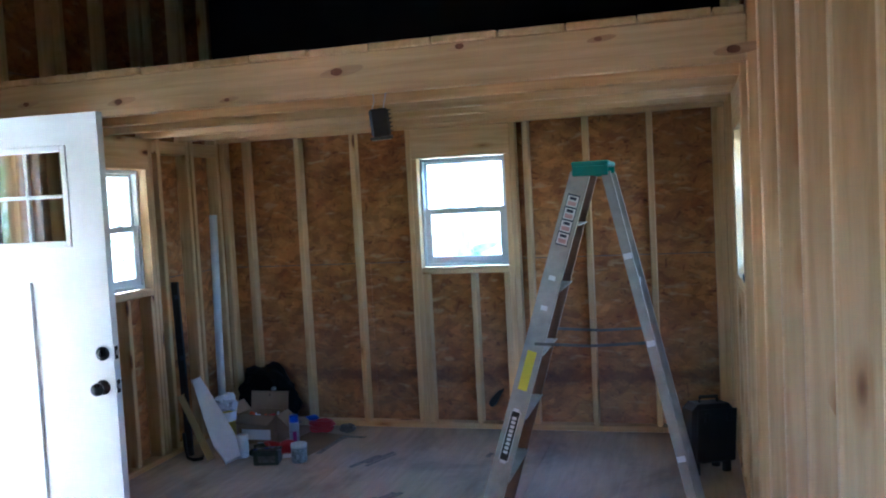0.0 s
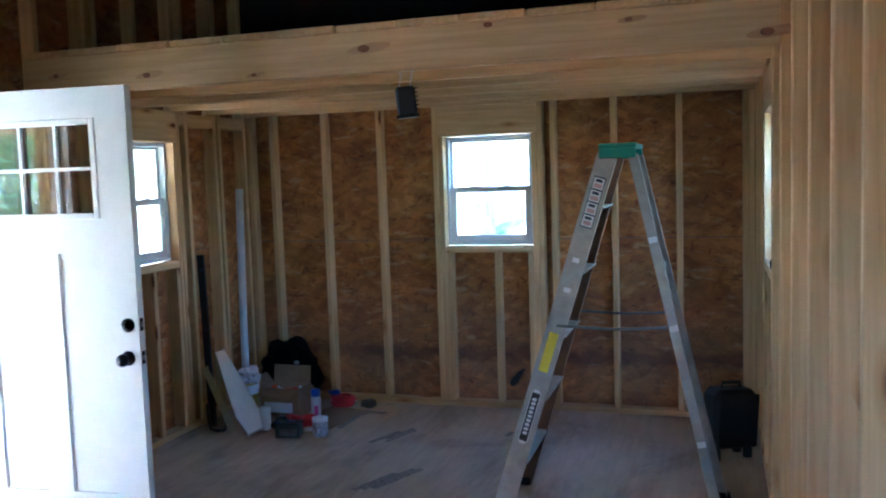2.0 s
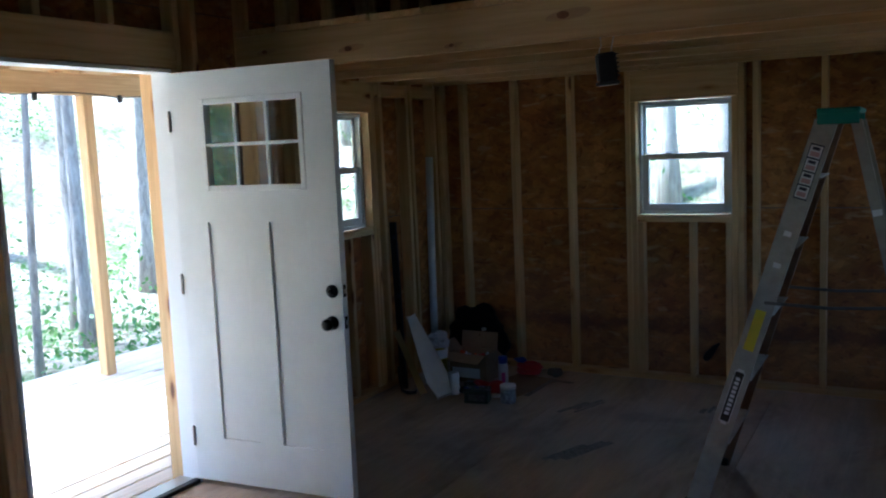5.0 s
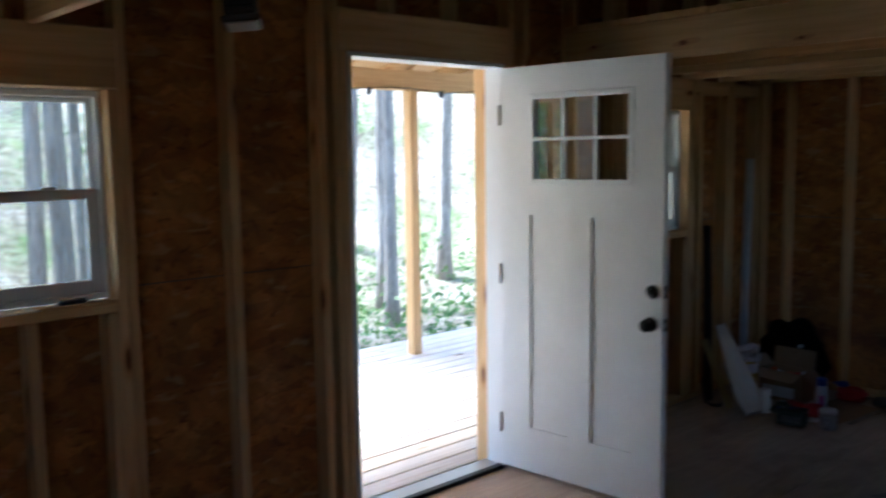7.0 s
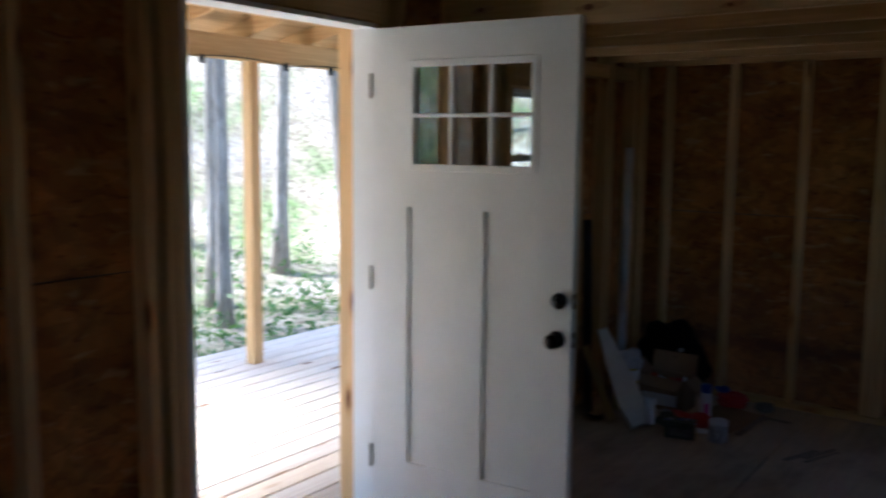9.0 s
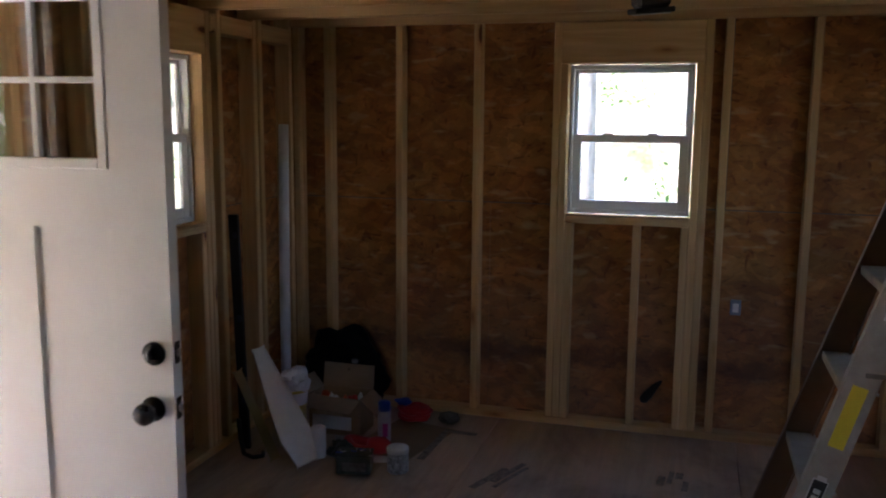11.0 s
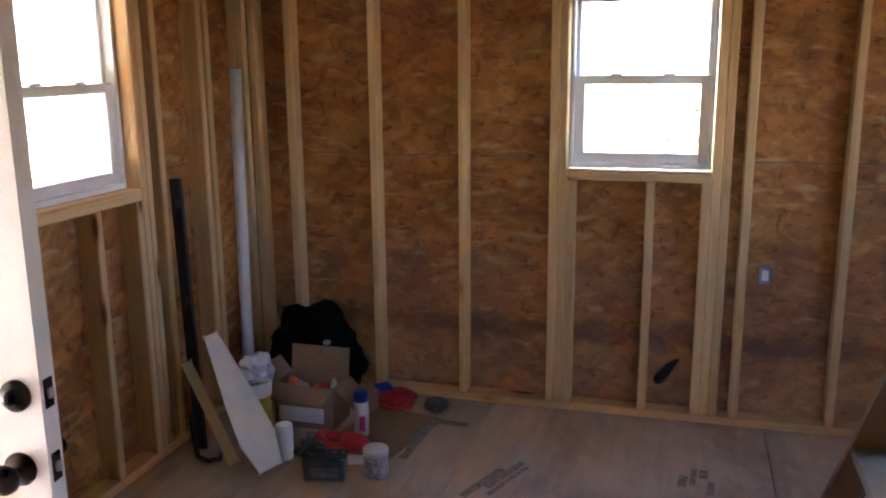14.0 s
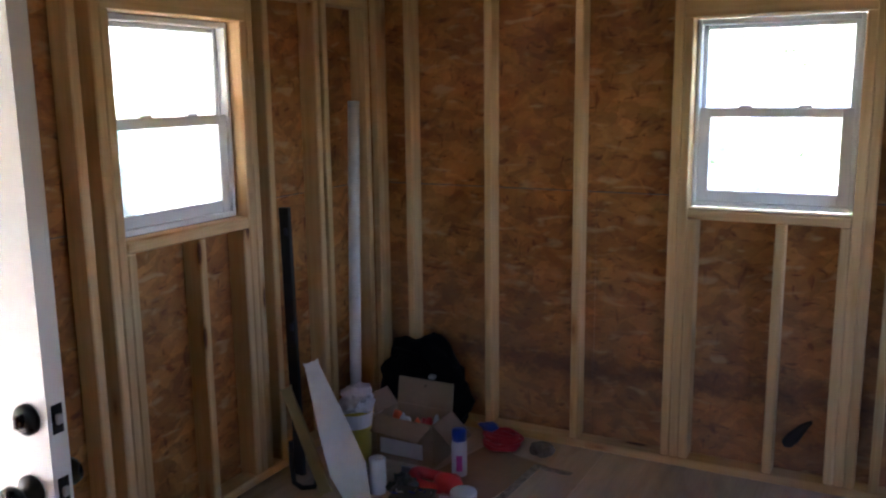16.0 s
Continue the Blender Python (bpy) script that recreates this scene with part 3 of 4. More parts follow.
# ---- windows ----
def window(name, m, w, h, label):
    """A white double-hung window. Local: x along, z up from the sill, y outwards from the stud face."""
    t = new(name)
    t.matrix_world = m
    tagged(t, label, "window", kind="structure")

    def add(nm, bm, mat, par=t, lab=""):
        me = bpy.data.meshes.new(nm)
        bm.to_mesh(me)
        bm.free()
        me.materials.append(mat)
        ob = new(nm, me)
        ob.parent = par
        return tagged(ob, lab)

    def ring(x0, x1, z0, z1, y0, y1, side, top, bottom):
        b = box(x0, x0 + side, y0, y1, z0, z1, 0.003)
        box(x1 - side, x1, y0, y1, z0, z1, 0.003, b)
        box(x0 + side - 0.001, x1 - side + 0.001, y0 + 0.001, y1 - 0.001, z0, z0 + bottom, 0.003, b)
        return box(x0 + side - 0.001, x1 - side + 0.001, y0 + 0.001, y1 - 0.001, z1 - top, z1, 0.003, b)

    g = 0.004
    add("window_frame", ring(g, w - g, 0.010, h - g, 0.062, 0.125, 0.016, 0.022, 0.022), VINYL)
    mid = h * 0.515
    up = add("upper_sash", ring(0.020, w - 0.020, mid - 0.018, h - 0.026, 0.103, 0.123, 0.020, 0.018, 0.036), VINYL)
    low = add("lower_sash", ring(0.020, w - 0.020, 0.032, mid + 0.018, 0.076, 0.099, 0.044, 0.038, 0.046), VINYL)
    for par, z0, z1, y, side in ((up, mid + 0.016, h - 0.042, 0.113, 0.038), (low, 0.076, mid - 0.018, 0.0875, 0.062)):
        p = add("pane", box(side, w - side, y - 0.0015, y + 0.0015, z0, z1, 0), GLASS, par)
        p.visible_shadow = False
    for x in (w * 0.32, w * 0.68):
        add("sash_lock", box(x - 0.025, x + 0.025, 0.074, 0.09, mid + 0.018, mid + 0.028, 0.003), VINYL, low)
    add("window_sill", box(0.002, w - 0.002, 0.003, 0.0615, 0.0005, 0.008, 0.002), PINE[0], t, "bare pine sill")
    return t


H = WZ1 - WZ0
WIN_LABEL = "white vinyl double-hung window in raw pine framing"
window("window_1", pose(W_BACK[0], YB, WZ0), W_BACK[1] - W_BACK[0], H, WIN_LABEL)
window("window_2", pose(XL, W_LEFT[0], WZ0, 0, 0, 90), W_LEFT[1] - W_LEFT[0], H, WIN_LABEL)
window("window_3", pose(XL, W_NEAR[0], NZ0, 0, 0, 90), W_NEAR[1] - W_NEAR[0], NZ1 - NZ0, WIN_LABEL)
# unseen window, added only to let light in from the front
window("window_5", pose(W_FRONT_ADDED[1], YF, WZ0, 0, 0, 180), W_FRONT_ADDED[1] - W_FRONT_ADDED[0], H, WIN_LABEL)
window("window_4", pose(XR, W_RIGHT[1], WZ0, 0, 0, -90), W_RIGHT[1] - W_RIGHT[0], H, WIN_LABEL)

# ---- the door ----
HINGE, SWING = (XL - 0.006, 3.312, 0.0), 4.7
door = thing("door_1", (0, 0, 0), "white craftsman door with six panes, standing wide open", "door", kind="structure")
door.matrix_world = pose(*HINGE, 0, 0, SWING)
DW, DZ0, DZ1 = 0.912, 0.022, 2.06


def door_part(name, bm, mat, par=door, label="", smooth=False):
    """Local to the door: x from the hinge, y back from the face, z up."""
    me = bpy.data.meshes.new(name)
    if smooth:
        for f in bm.faces:
            f.smooth = True
    bm.to_mesh(me)
    bm.free()
    me.materials.append(mat)
    ob = new(name, me)
    ob.parent = par
    return tagged(ob, label)


GX0, GX1, GZ0, GZ1 = 0.200, 0.735, 1.508, 1.905      # glazing
b = bmesh.new()
xs, zs = [0, 0.18, 0.405, 0.535, 0.76, DW], [DZ0, 0.25, 1.337, GZ0 - 0.012, GZ1 + 0.012, DZ1]
box(0, DW, 0.010, 0.036, DZ0, GZ0, 0, b)
box(0, GX0, 0.010, 0.036, GZ0, GZ1, 0, b)
box(GX1, DW, 0.010, 0.036, GZ0, GZ1, 0, b)
box(0, DW, 0.010, 0.036, GZ1, DZ1, 0, b)
for y0, y1 in ((0.0, 0.0098), (0.0362, 0.045)):
    for x0, x1, z0, z1 in ((0, 0.18, DZ0, DZ1), (0.76, DW, DZ0, DZ1), (0.18, 0.76, DZ0, 0.25), (0.18, 0.76, 1.337, GZ0),
                           (0.18, 0.76, GZ1, DZ1), (0.405, 0.535, 0.25, 1.337), (0.18, GX0, GZ0, GZ1), (GX1, 0.76, GZ0, GZ1)):
        box(x0, x1, y0, y1, z0, z1, 0, b)
door_part("slab", b, WHITE)
b = bmesh.new()
for x0, x1 in ((0.18, 0.405), (0.535, 0.76)):      # sticking round the two tall panels
    box(x0, x0 + 0.006, 0.004, 0.0099, 0.25, 1.337, 0.002, b)
    box(x1 - 0.02, x1, 0.006, 0.0099, 0.25, 1.337, 0.002, b)
door_part("panel_moulding", b, WHITE)
b = bmesh.new()
for x0, x1, z0, z1 in ((GX0 - 0.022, GX0 + 0.006, GZ0 - 0.022, GZ1 + 0.022), (GX1 - 0.006, GX1 + 0.022, GZ0 - 0.022, GZ1 + 0.022)):
    box(x0, x1, -0.004, 0.012, z0, z1, 0.003, b)
for z0, z1 in ((GZ0 - 0.022, GZ0 + 0.006), (GZ1 - 0.006, GZ1 + 0.022)):
    box(GX0 + 0.005, GX1 - 0.005, -0.0035, 0.012, z0, z1, 0.003, b)
lite = door_part("lite_frame", b, WHITE)
for x in (0.380, 0.558):
    door_part("muntin", box(x - 0.009, x + 0.009, -0.003, 0.016, GZ0 + 0.005, GZ1 - 0.005, 0.003), WHITE, lite)
door_part("muntin", box(GX0 + 0.005, GX1 - 0.005, -0.0025, 0.0155, 1.708 - 0.008, 1.708 + 0.008, 0.003), WHITE, lite)
pane = door_part("pane", box(GX0, GX1, 0.017, 0.022, GZ0, GZ1, 0), GLASS, lite)
pane.visible_shadow = False
turn = Matrix.Rotation(radians(90), 4, "X")
lock = door_part("deadbolt", moved(lathe([(0.0, 0.0), (0.031, 0.0), (0.031, 0.008), (0.026, 0.013), (0.0, 0.014)]), Matrix.Translation((0.862, 0, 1.018)) @ turn), BRONZE, door, "dark bronze deadbolt", True)
door_part("thumb_turn", box(0.855, 0.869, -0.032, -0.012, 1.006, 1.034, 0.004), BRONZE, lock)
knob = door_part("door_knob", moved(lathe([(0.0, 0.0), (0.033, 0.0), (0.033, 0.006), (0.014, 0.012), (0.012, 0.028), (0.022, 0.034), (0.029, 0.045), (0.027, 0.058), (0.014, 0.064), (0.0, 0.065)]), Matrix.Translation((0.854, 0, 0.870)) @ turn), BRONZE, door, "dark bronze round knob", True)
turn2 = Matrix.Rotation(radians(-90), 4, "X")
door_part("door_knob", moved(lathe([(0.0, 0.0), (0.033, 0.0), (0.033, 0.006), (0.014, 0.012), (0.012, 0.028), (0.022, 0.034), (0.029, 0.045), (0.027, 0.058), (0.014, 0.064), (0.0, 0.065)]), Matrix.Translation((0.854, 0.045, 0.870)) @ turn2), BRONZE, door, "dark bronze round knob", True)
for z in (1.018, 0.870):
    plate = door_part("latch_plate", box(DW - 0.001, DW + 0.0015, 0.010, 0.036, z - 0.029, z + 0.029, 0.001), BRONZE)
    door_part("latch", box(DW + 0.001, DW + 0.009, 0.016, 0.030, z - 0.010, z + 0.010, 0.002), STEEL, plate)
for z in (0.25, 1.03, 1.83):
    door_part("hinge", joined(box(-0.004, 0.0, 0.002, 0.04, z - 0.05, z + 0.05, 0.001), moved(lathe([(0.006, -0.05), (0.006, 0.05)], 10), Matrix.Translation((-0.004, -0.005, z)))), REARRAIL)

frame_ = thing("door_frame", (XL, 2.85, 0), "white door frame with a dark sill and raw pine trim outside", "door frame", kind="structure")
jx0, jx1 = XL - 0.118, XL + 0.004
part("jamb", box(jx0, jx1, D_Y0 + 0.003, D_Y0 + 0.022, 0.0, 2.083, 0.002), WHITE, frame_)
part("jamb", box(jx0, jx1, D_Y1 - 0.022, D_Y1 - 0.003, 0.0, 2.083, 0.002), WHITE, frame_)
part("head_jamb", box(jx0, jx1, D_Y0 + 0.022, D_Y1 - 0.022, 2.064, 2.083, 0.002), WHITE, frame_)
part("threshold", box(XL - 0.135, XL - 0.03, D_Y0 + 0.022, D_Y1 - 0.022, 0.0, 0.018, 0.004), STEEL, frame_, "dull metal threshold")
part("sweep", box(XL - 0.03, XL + 0.006, D_Y0 + 0.022, D_Y1 - 0.022, 0.0, 0.022, 0.003), BLACK, frame_, "dark inner sill strip")
for y0, y1, z0, z1 in ((D_Y0 - 0.07, D_Y0 + 0.01, -0.02, 2.16), (D_Y1 - 0.012, D_Y1 + 0.07, -0.02, 2.16), (D_Y0 + 0.01, D_Y1 - 0.012, 2.075, 2.16)):
    lumber("outside_trim", frame_, XL - 0.21, XL - 0.119, y0, y1, z0, z1)

# ---- the porch ----
DECK_Z, EDGE_X = -0.03, -6.0
porch = thing("porch_deck", (-4.6, 3, DECK_Z), "pale wooden porch deck of long boards in sunlight", "deck", kind="structure")
x, k = XL - DEEP - SHEET - 0.14, 0
while x > EDGE_X:
    lumber("deck_board", porch, x - 0.139, x, -1.4, 8.2, DECK_Z - 0.03, DECK_Z, DECKWOOD)
    x -= 0.147
lumber("rim_board", porch, EDGE_X - 0.03, EDGE_X + 0.01, -1.4, 8.2, -0.30, DECK_Z - 0.032, DECKWOOD)
for y in np.arange(-1.3, 8.2, 0.8):
    lumber("deck_joist", porch, EDGE_X + 0.02, XL - 0.2, y, y + 0.04, -0.25, DECK_Z - 0.032)
PX = -5.62
proof = thing("porch_roof", (-4.6, 3, 2.2), "raw pine porch roof of rafters on a long beam", "porch roof", kind="structure")
lumber("porch_beam", proof, PX - 0.045, PX + 0.045, -1.4, 8.2, 2.153, 2.313)
for y in np.arange(-1.3, 8.2, 0.61):
    part("rafter", bar((EDGE_X - 0.02, y, 2.305), (XL - 0.11, y, 2.885), 0.038, 0.12, (0, 1, 0)), PINE[0], proof)
part("roof_boards", bar((EDGE_X - 0.06, 3.4, 2.372), (XL - 0.11, 3.4, 2.962), 9.8, 0.02, (0, 1, 0), 0), PINE[1], proof)
for y in (-1.2, 1.27, 4.79, 6.4):
    post = thing("porch_post", (PX, y, DECK_Z), "square raw pine porch post standing on the deck", "post", "porch posts")
    part("post", box(PX - 0.045, PX + 0.045, y - 0.045, y + 0.045, DECK_Z, 2.152, 0.005), PINE[2], post)
part("knee_brace", bar((PX, 6.36, 1.69), (PX, 5.70, 2.20), 0.038, 0.088, (1, 0, 0)), PINE[1], proof)
wire = thing("string_cable", (PX + 0.05, 4.6, 2.2), "thin dark cable looped along the porch beam", "cable")
pts = []
for k in range(60):
    y = 3.2 + k * 0.05
    pts.append((PX + 0.055, y, 2.15 + 0.03 * abs(math.sin((y - 3.2) * 3.3)) - 0.012))
part("cable", tube(pts, 0.004, 6), BLACK, wire)
for y in (3.55, 4.32, 5.08, 5.55):
    part("bulb_socket", moved(lathe([(0.0, -0.05), (0.018, -0.045), (0.022, -0.01), (0.016, 0.01), (0.0, 0.012)], 12), Matrix.Translation((PX + 0.06, y, 2.150))), BLACK, wire)

# ---- outdoors ----
def ground_z(x, y):
    d = max(0.0, -x - 10.0)
    e = max(0.0, y - 10.0)
    return -0.55 + 0.42 * d * min(1, d / 6) + 0.33 * e * min(1, e / 6) + 0.12 * noise.noise((x * 0.25, y * 0.25, 3)) + 0.04 * noise.noise((x, y, 7))


b = bmesh.new()
N = 110
grid = [[None] * (N + 1) for _ in range(N + 1)]
for i in range(N + 1):
    for j in range(N + 1):
        u, v = 2 * i / N - 1, 2 * j / N - 1
        x, y = -1.5 + 75 * u * abs(u) ** 1.2, 2.5 + 75 * v * abs(v) ** 1.2
        z = ground_z(x, y)
        grid[i][j] = b.verts.new((x, y, z))
for i in range(N):
    for j in range(N):
        b.faces.new((grid[i][j], grid[i + 1][j], grid[i + 1][j + 1], grid[i][j + 1]))
for f in b.faces:
    f.smooth = True
tagged(part("ground", b, GROUND), "wooded slope covered in dry leaves and low green plants", "ground", kind="structure")


def leaves(rng, centres, spread, size):
    """One mesh of loose leaf blades scattered round centres."""
    n = len(centres)
    c = np.asarray(centres) + rng.normal(0, 1, (n, 3)) * spread
    u = rng.normal(0, 1, (n, 3))
    u /= np.linalg.norm(u, axis=1)[:, None]
    w = np.cross(u, rng.normal(0, 1, (n, 3)))
    w /= np.linalg.norm(w, axis=1)[:, None]
    s = size * rng.uniform(0.6, 1.4, (n, 1))
    v = np.stack([c - u * s, c + w * s * 0.45, c + u * s, c - w * s * 0.45], 1).reshape(-1, 3)
    me = bpy.data.meshes.new("leaves")
    me.from_pydata(v.tolist(), [], np.arange(4 * n).reshape(n, 4).tolist())
    me.materials.append(LEAF)
    return me


def tree(seed, height, girth, lean, low, blades, label="tall slim forest tree with grey-brown bark and light green leaves", limbs=14):
    """A tapered trunk with limbs, and a crown of loose leaves."""
    rng, fine = np.random.default_rng(seed), np.random.default_rng(seed + 100)
    t = thing("tree", (0, 0, 0), label, "tree", "trees round the cabin")
    pts, rad = [], []
    for k in range(13):
        f = k / 12
        pts.append(Vector((lean[0] * f * f * height + 0.05 * math.sin(5 * f + seed), lean[1] * f * f * height + 0.05 * math.cos(4 * f + seed), -0.3 + f * height)))
        rad.append(girth * (1.0 - 0.8 * f) * (1.5 if k == 0 else 1.0))
    bm = tube(pts, 0, 12, rad)
    centres = []
    for k in range(limbs):
        f = rng.uniform(low, 0.97)
        p = pts[0].lerp(pts[-1], f)
        i = min(11, int(f * 12))
        p = pts[i].lerp(pts[i + 1], f * 12 - i)
        a, ln = rng.uniform(0, 6.28), rng.uniform(0.8, 2.4) * (1.2 - 0.6 * f)
        q = p + Vector((math.cos(a) * ln, math.sin(a) * ln, rng.uniform(0.0, 0.7)))
        joined(bm, tube([p, (p + q) / 2 + Vector((0, 0, 0.1)), q], 0, 5, [girth * 0.22, girth * 0.14, girth * 0.05]))
        for _ in range(blades // 5):
            centres.append(p.lerp(q, fine.uniform(0.3, 1.1)) + Vector((0, 0, 0.05)))
    part("trunk", bm, BARK, t, smooth=True)
    crown = new("crown", leaves(fine, centres, 0.42, 0.04))
    crown.parent = t
    return t


KINDS = [tree(3, 15, 0.12, (0.01, 0.0), 0.38, 2000), tree(5, 17, 0.16, (-0.02, 0.02), 0.45, 2000), tree(8, 11, 0.09, (0.03, -0.02), 0.45, 2400), tree(11, 8, 0.045, (0.02, 0.05), 0.55, 260)]
rng = np.random.default_rng(4)
KINDS[0].matrix_basis = pose(-9.6, 7.75, ground_z(-9.6, 7.75))
KINDS[1].matrix_basis = pose(-8.9, 9.62, ground_z(-8.9, 9.62), 9, 0, 0)
KINDS[2].matrix_basis = pose(-10.6, 3.75, ground_z(-10.6, 3.75))
KINDS[3].matrix_basis = pose(-7.6, 5.62, ground_z(-7.6, 5.62), 3, 3, 0)
slim = [(-9.0, 2.12), (-10.2, 2.61), (-9.0, 2.50), (-8.6, 2.73), (-9.6, 3.32), (-11.6, 4.3), (-12.6, 3.2), (-13.0, 5.6), (-12.0, 2.9)]
for x, y in slim:
    copy_thing(KINDS[2], pose(x, y, ground_z(x, y), rng.uniform(-2, 2), rng.uniform(-2, 2), rng.uniform(0, 360)))
spots = slim + [ (-2.35, 12.6), (-0.2, 13.5), (-3.6, 14.6), (-1.2, 16.4), (6.5, 5.5), (7.5, 8.0)]
tries = 0
while len(spots) < 95 and tries < 4000:
    tries += 1
    x, y = rng.uniform(-34, 20), rng.uniform(-14, 34)
    if (-8.0 < x < 5 and -4 < y < 11) or (-12 < x < -6 and -9 < y < 2.0) or math.hypot(x + 1, y - 3) > 36 or any(math.hypot(x - p, y - q) < 1.5 for p, q in spots):
        continue
    if x > -2 and y < 4 and tries % 3:
        continue
    spots.append((x, y))
for k, (x, y) in enumerate(spots[len(slim):]):
    copy_thing(KINDS[(0, 2, 1, 2)[k % 4]], pose(x, y, ground_z(x, y), rng.uniform(-3, 3), rng.uniform(-3, 3), rng.uniform(0, 360)))
SAPLING = "young leafy forest tree with bright green leaves"
KINDS.append(tree(21, 4.2, 0.03, (0.02, 0.02), 0.12, 900, SAPLING, 26))
KINDS[4].matrix_basis = pose(-9.4, -1.6, ground_z(-9.4, -1.6))
srng = np.random.default_rng(15)
for x, y in [(-7.4, -3.6), (-8.1, -4.9), (-8.0, -6.3), (-7.2, -5.4), (-9.0, -3.4), (-10.2, -0.4), (-10.6, -2.6), (-10.0, -5.0), (-11.6, -4.2), (-12.4, -1.6), (-9.6, -6.8), (-11.4, -7.4)]:
    copy_thing(KINDS[4], pose(x, y, ground_z(x, y), srng.uniform(-4, 4), srng.uniform(-4, 4), srng.uniform(0, 360)))
low = []
for k in range(420):
    a, d = rng.uniform(0, 6.28), rng.uniform(7.6, 26)
    x, y = -1.5 + d * math.cos(a), 3 + d * math.sin(a)
    if -6.6 < x < 2 and -3 < y < 9:
        continue
    for _ in range(210):
        low.append((x + rng.normal(0, 0.35), y + rng.normal(0, 0.35), ground_z(x, y) + abs(rng.normal(0.1, 0.35))))
for k in range(45):
    x, y = -6.3 - 2.6 * rng.uniform(0, 1) ** 1.3, rng.uniform(2.4, 10.5)
    for _ in range(70):
        low.append((x + rng.normal(0, 0.2), y + rng.normal(0, 0.25), ground_z(x, y) + abs(rng.normal(0.05, 0.13))))
tagged(new("undergrowth", leaves(rng, low, 0.1, 0.045)), "low green undergrowth on the forest floor", "undergrowth", kind="stuff")

# ---- the step ladder ----
SPREADER = painted("grubby_steel", (0.17, 0.155, 0.145), 0.6, 0.5, vary=0.3, scale=14)
PINKPRINT = painted("faded_pink_print", (0.5, 0.3, 0.3), 0.6, vary=0.3)
lad = thing("step_ladder", (-0.35, 4.2, 0), "worn aluminium step ladder with a green top, standing open", "ladder")
TZ = 1.69
FN, FF = Vector((-0.850, 3.975, 0.02)), Vector((-0.850, 4.545, 0.02))       # front feet, near and far
TN, TF = Vector((-0.335, 4.06, TZ)), Vector((-0.335, 4.40, TZ))
RN, RF = Vector((0.145, 3.99, 0.02)), Vector((0.145, 4.53, 0.02))
SN, SF = Vector((-0.225, 4.07, TZ)), Vector((-0.225, 4.39, TZ))
# far front rail carries its brown reflection in the material colour
for p, q, mat, s in ((FN, TN, ALUMINIUM, 1), (FF, TF, REFLECTRAIL, -1)):
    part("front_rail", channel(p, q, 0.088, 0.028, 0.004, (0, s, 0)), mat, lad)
for p, q, s in ((RN, SN, 1), (RF, SF, -1)):
    part("rear_rail", channel(p, q, 0.042, 0.024, 0.004, (0, s, 0)), REARRAIL, lad)
for k in range(1, 6):
    f = (k * 0.292) / TZ
    a, c = FN.lerp(TN, f), FF.lerp(TF, f)
    part("step", joined(box(a.x - 0.03, a.x + 0.055, a.y + 0.004, c.y - 0.004, a.z - 0.004, a.z + 0.002, 0.001), box(a.x - 0.034, a.x - 0.03, a.y + 0.004, c.y - 0.004, a.z - 0.025, a.z + 0.002, 0.001)), ALUMINIUM, lad)
    if k in (1, 4):
        a, c = RN.lerp(SN, f), RF.lerp(SF, f)
        part("rear_brace", bar(a, c, 0.004, 0.03, (1, 0, 0), 0.001), ALUMINIUM, lad)
CX0, CX1, CY0, CY1 = -0.370, -0.208, 4.035, 4.425
top = part("top_cap", joined(box(CX0, CX1, CY0, CY1, TZ + 0.030, TZ + 0.053, 0.006), box(CX0 + 0.003, CX1 - 0.003, CY0 + 0.002, CY0 + 0.012, TZ - 0.012, TZ + 0.032, 0.003),
                             box(CX0 + 0.003, CX1 - 0.003, CY1 - 0.012, CY1 - 0.002, TZ - 0.012, TZ + 0.032, 0.003), box(CX0 + 0.002, CX0 + 0.01, CY0 + 0.002, CY1 - 0.002, TZ - 0.005, TZ + 0.032, 0.003)), GREEN, lad, "green plastic top")
for (p, q), (u, v) in (((FN, TN), (RN, SN)), ((FF, TF), (RF, SF))):
    a, c = p.lerp(q, 0.55), u.lerp(v, 0.55)
    m_ = (a + c) / 2 + Vector((0, 0, -0.012))
    part("spreader", joined(bar(a, m_, 0.003, 0.014, (0, 1, 0), 0.001), bar(m_, c, 0.003, 0.014, (0, 1, 0), 0.001)), SPREADER, lad)
for p in (FN, FF, RN, RF):
    part("foot", box(p.x - 0.05, p.x + 0.035, p.y - 0.02, p.y + 0.02, 0.0, 0.04, 0.006), BLACK, lad)


def on_rail(name, f0, f1, wide, mat, label, lift=0.0035, par=lad):
    a, c = FN.lerp(TN, f0) + Vector((0, -lift, 0)), FN.lerp(TN, f1) + Vector((0, -lift, 0))
    return part(name, bar(a, c, 0.0012, wide, (0, 1, 0), 0), mat, par, label)


on_rail("caution_label", 0.425, 0.53, 0.042, YELLOW, "yellow warning label")
name_label = on_rail("name_label", 0.232, 0.368, 0.043, LABEL, "dark oval label with a pale border")
for f0, f1, w in ((0.226, 0.232, 0.026), (0.368, 0.374, 0.026)):
    on_rail("label_end", f0, f1, w, LABEL, "", par=name_label)
on_rail("label_field", 0.234, 0.366, 0.037, BLACK, "", 0.0045, name_label)
for k in range(9):
    on_rail("label_letter", 0.252 + k * 0.0115, 0.260 + k * 0.0115, 0.019, LABEL, "", 0.0055, name_label)
safety_label = on_rail("safety_label", 0.812, 0.945, 0.054, DARKPRINT, "dark-bordered white printed label")
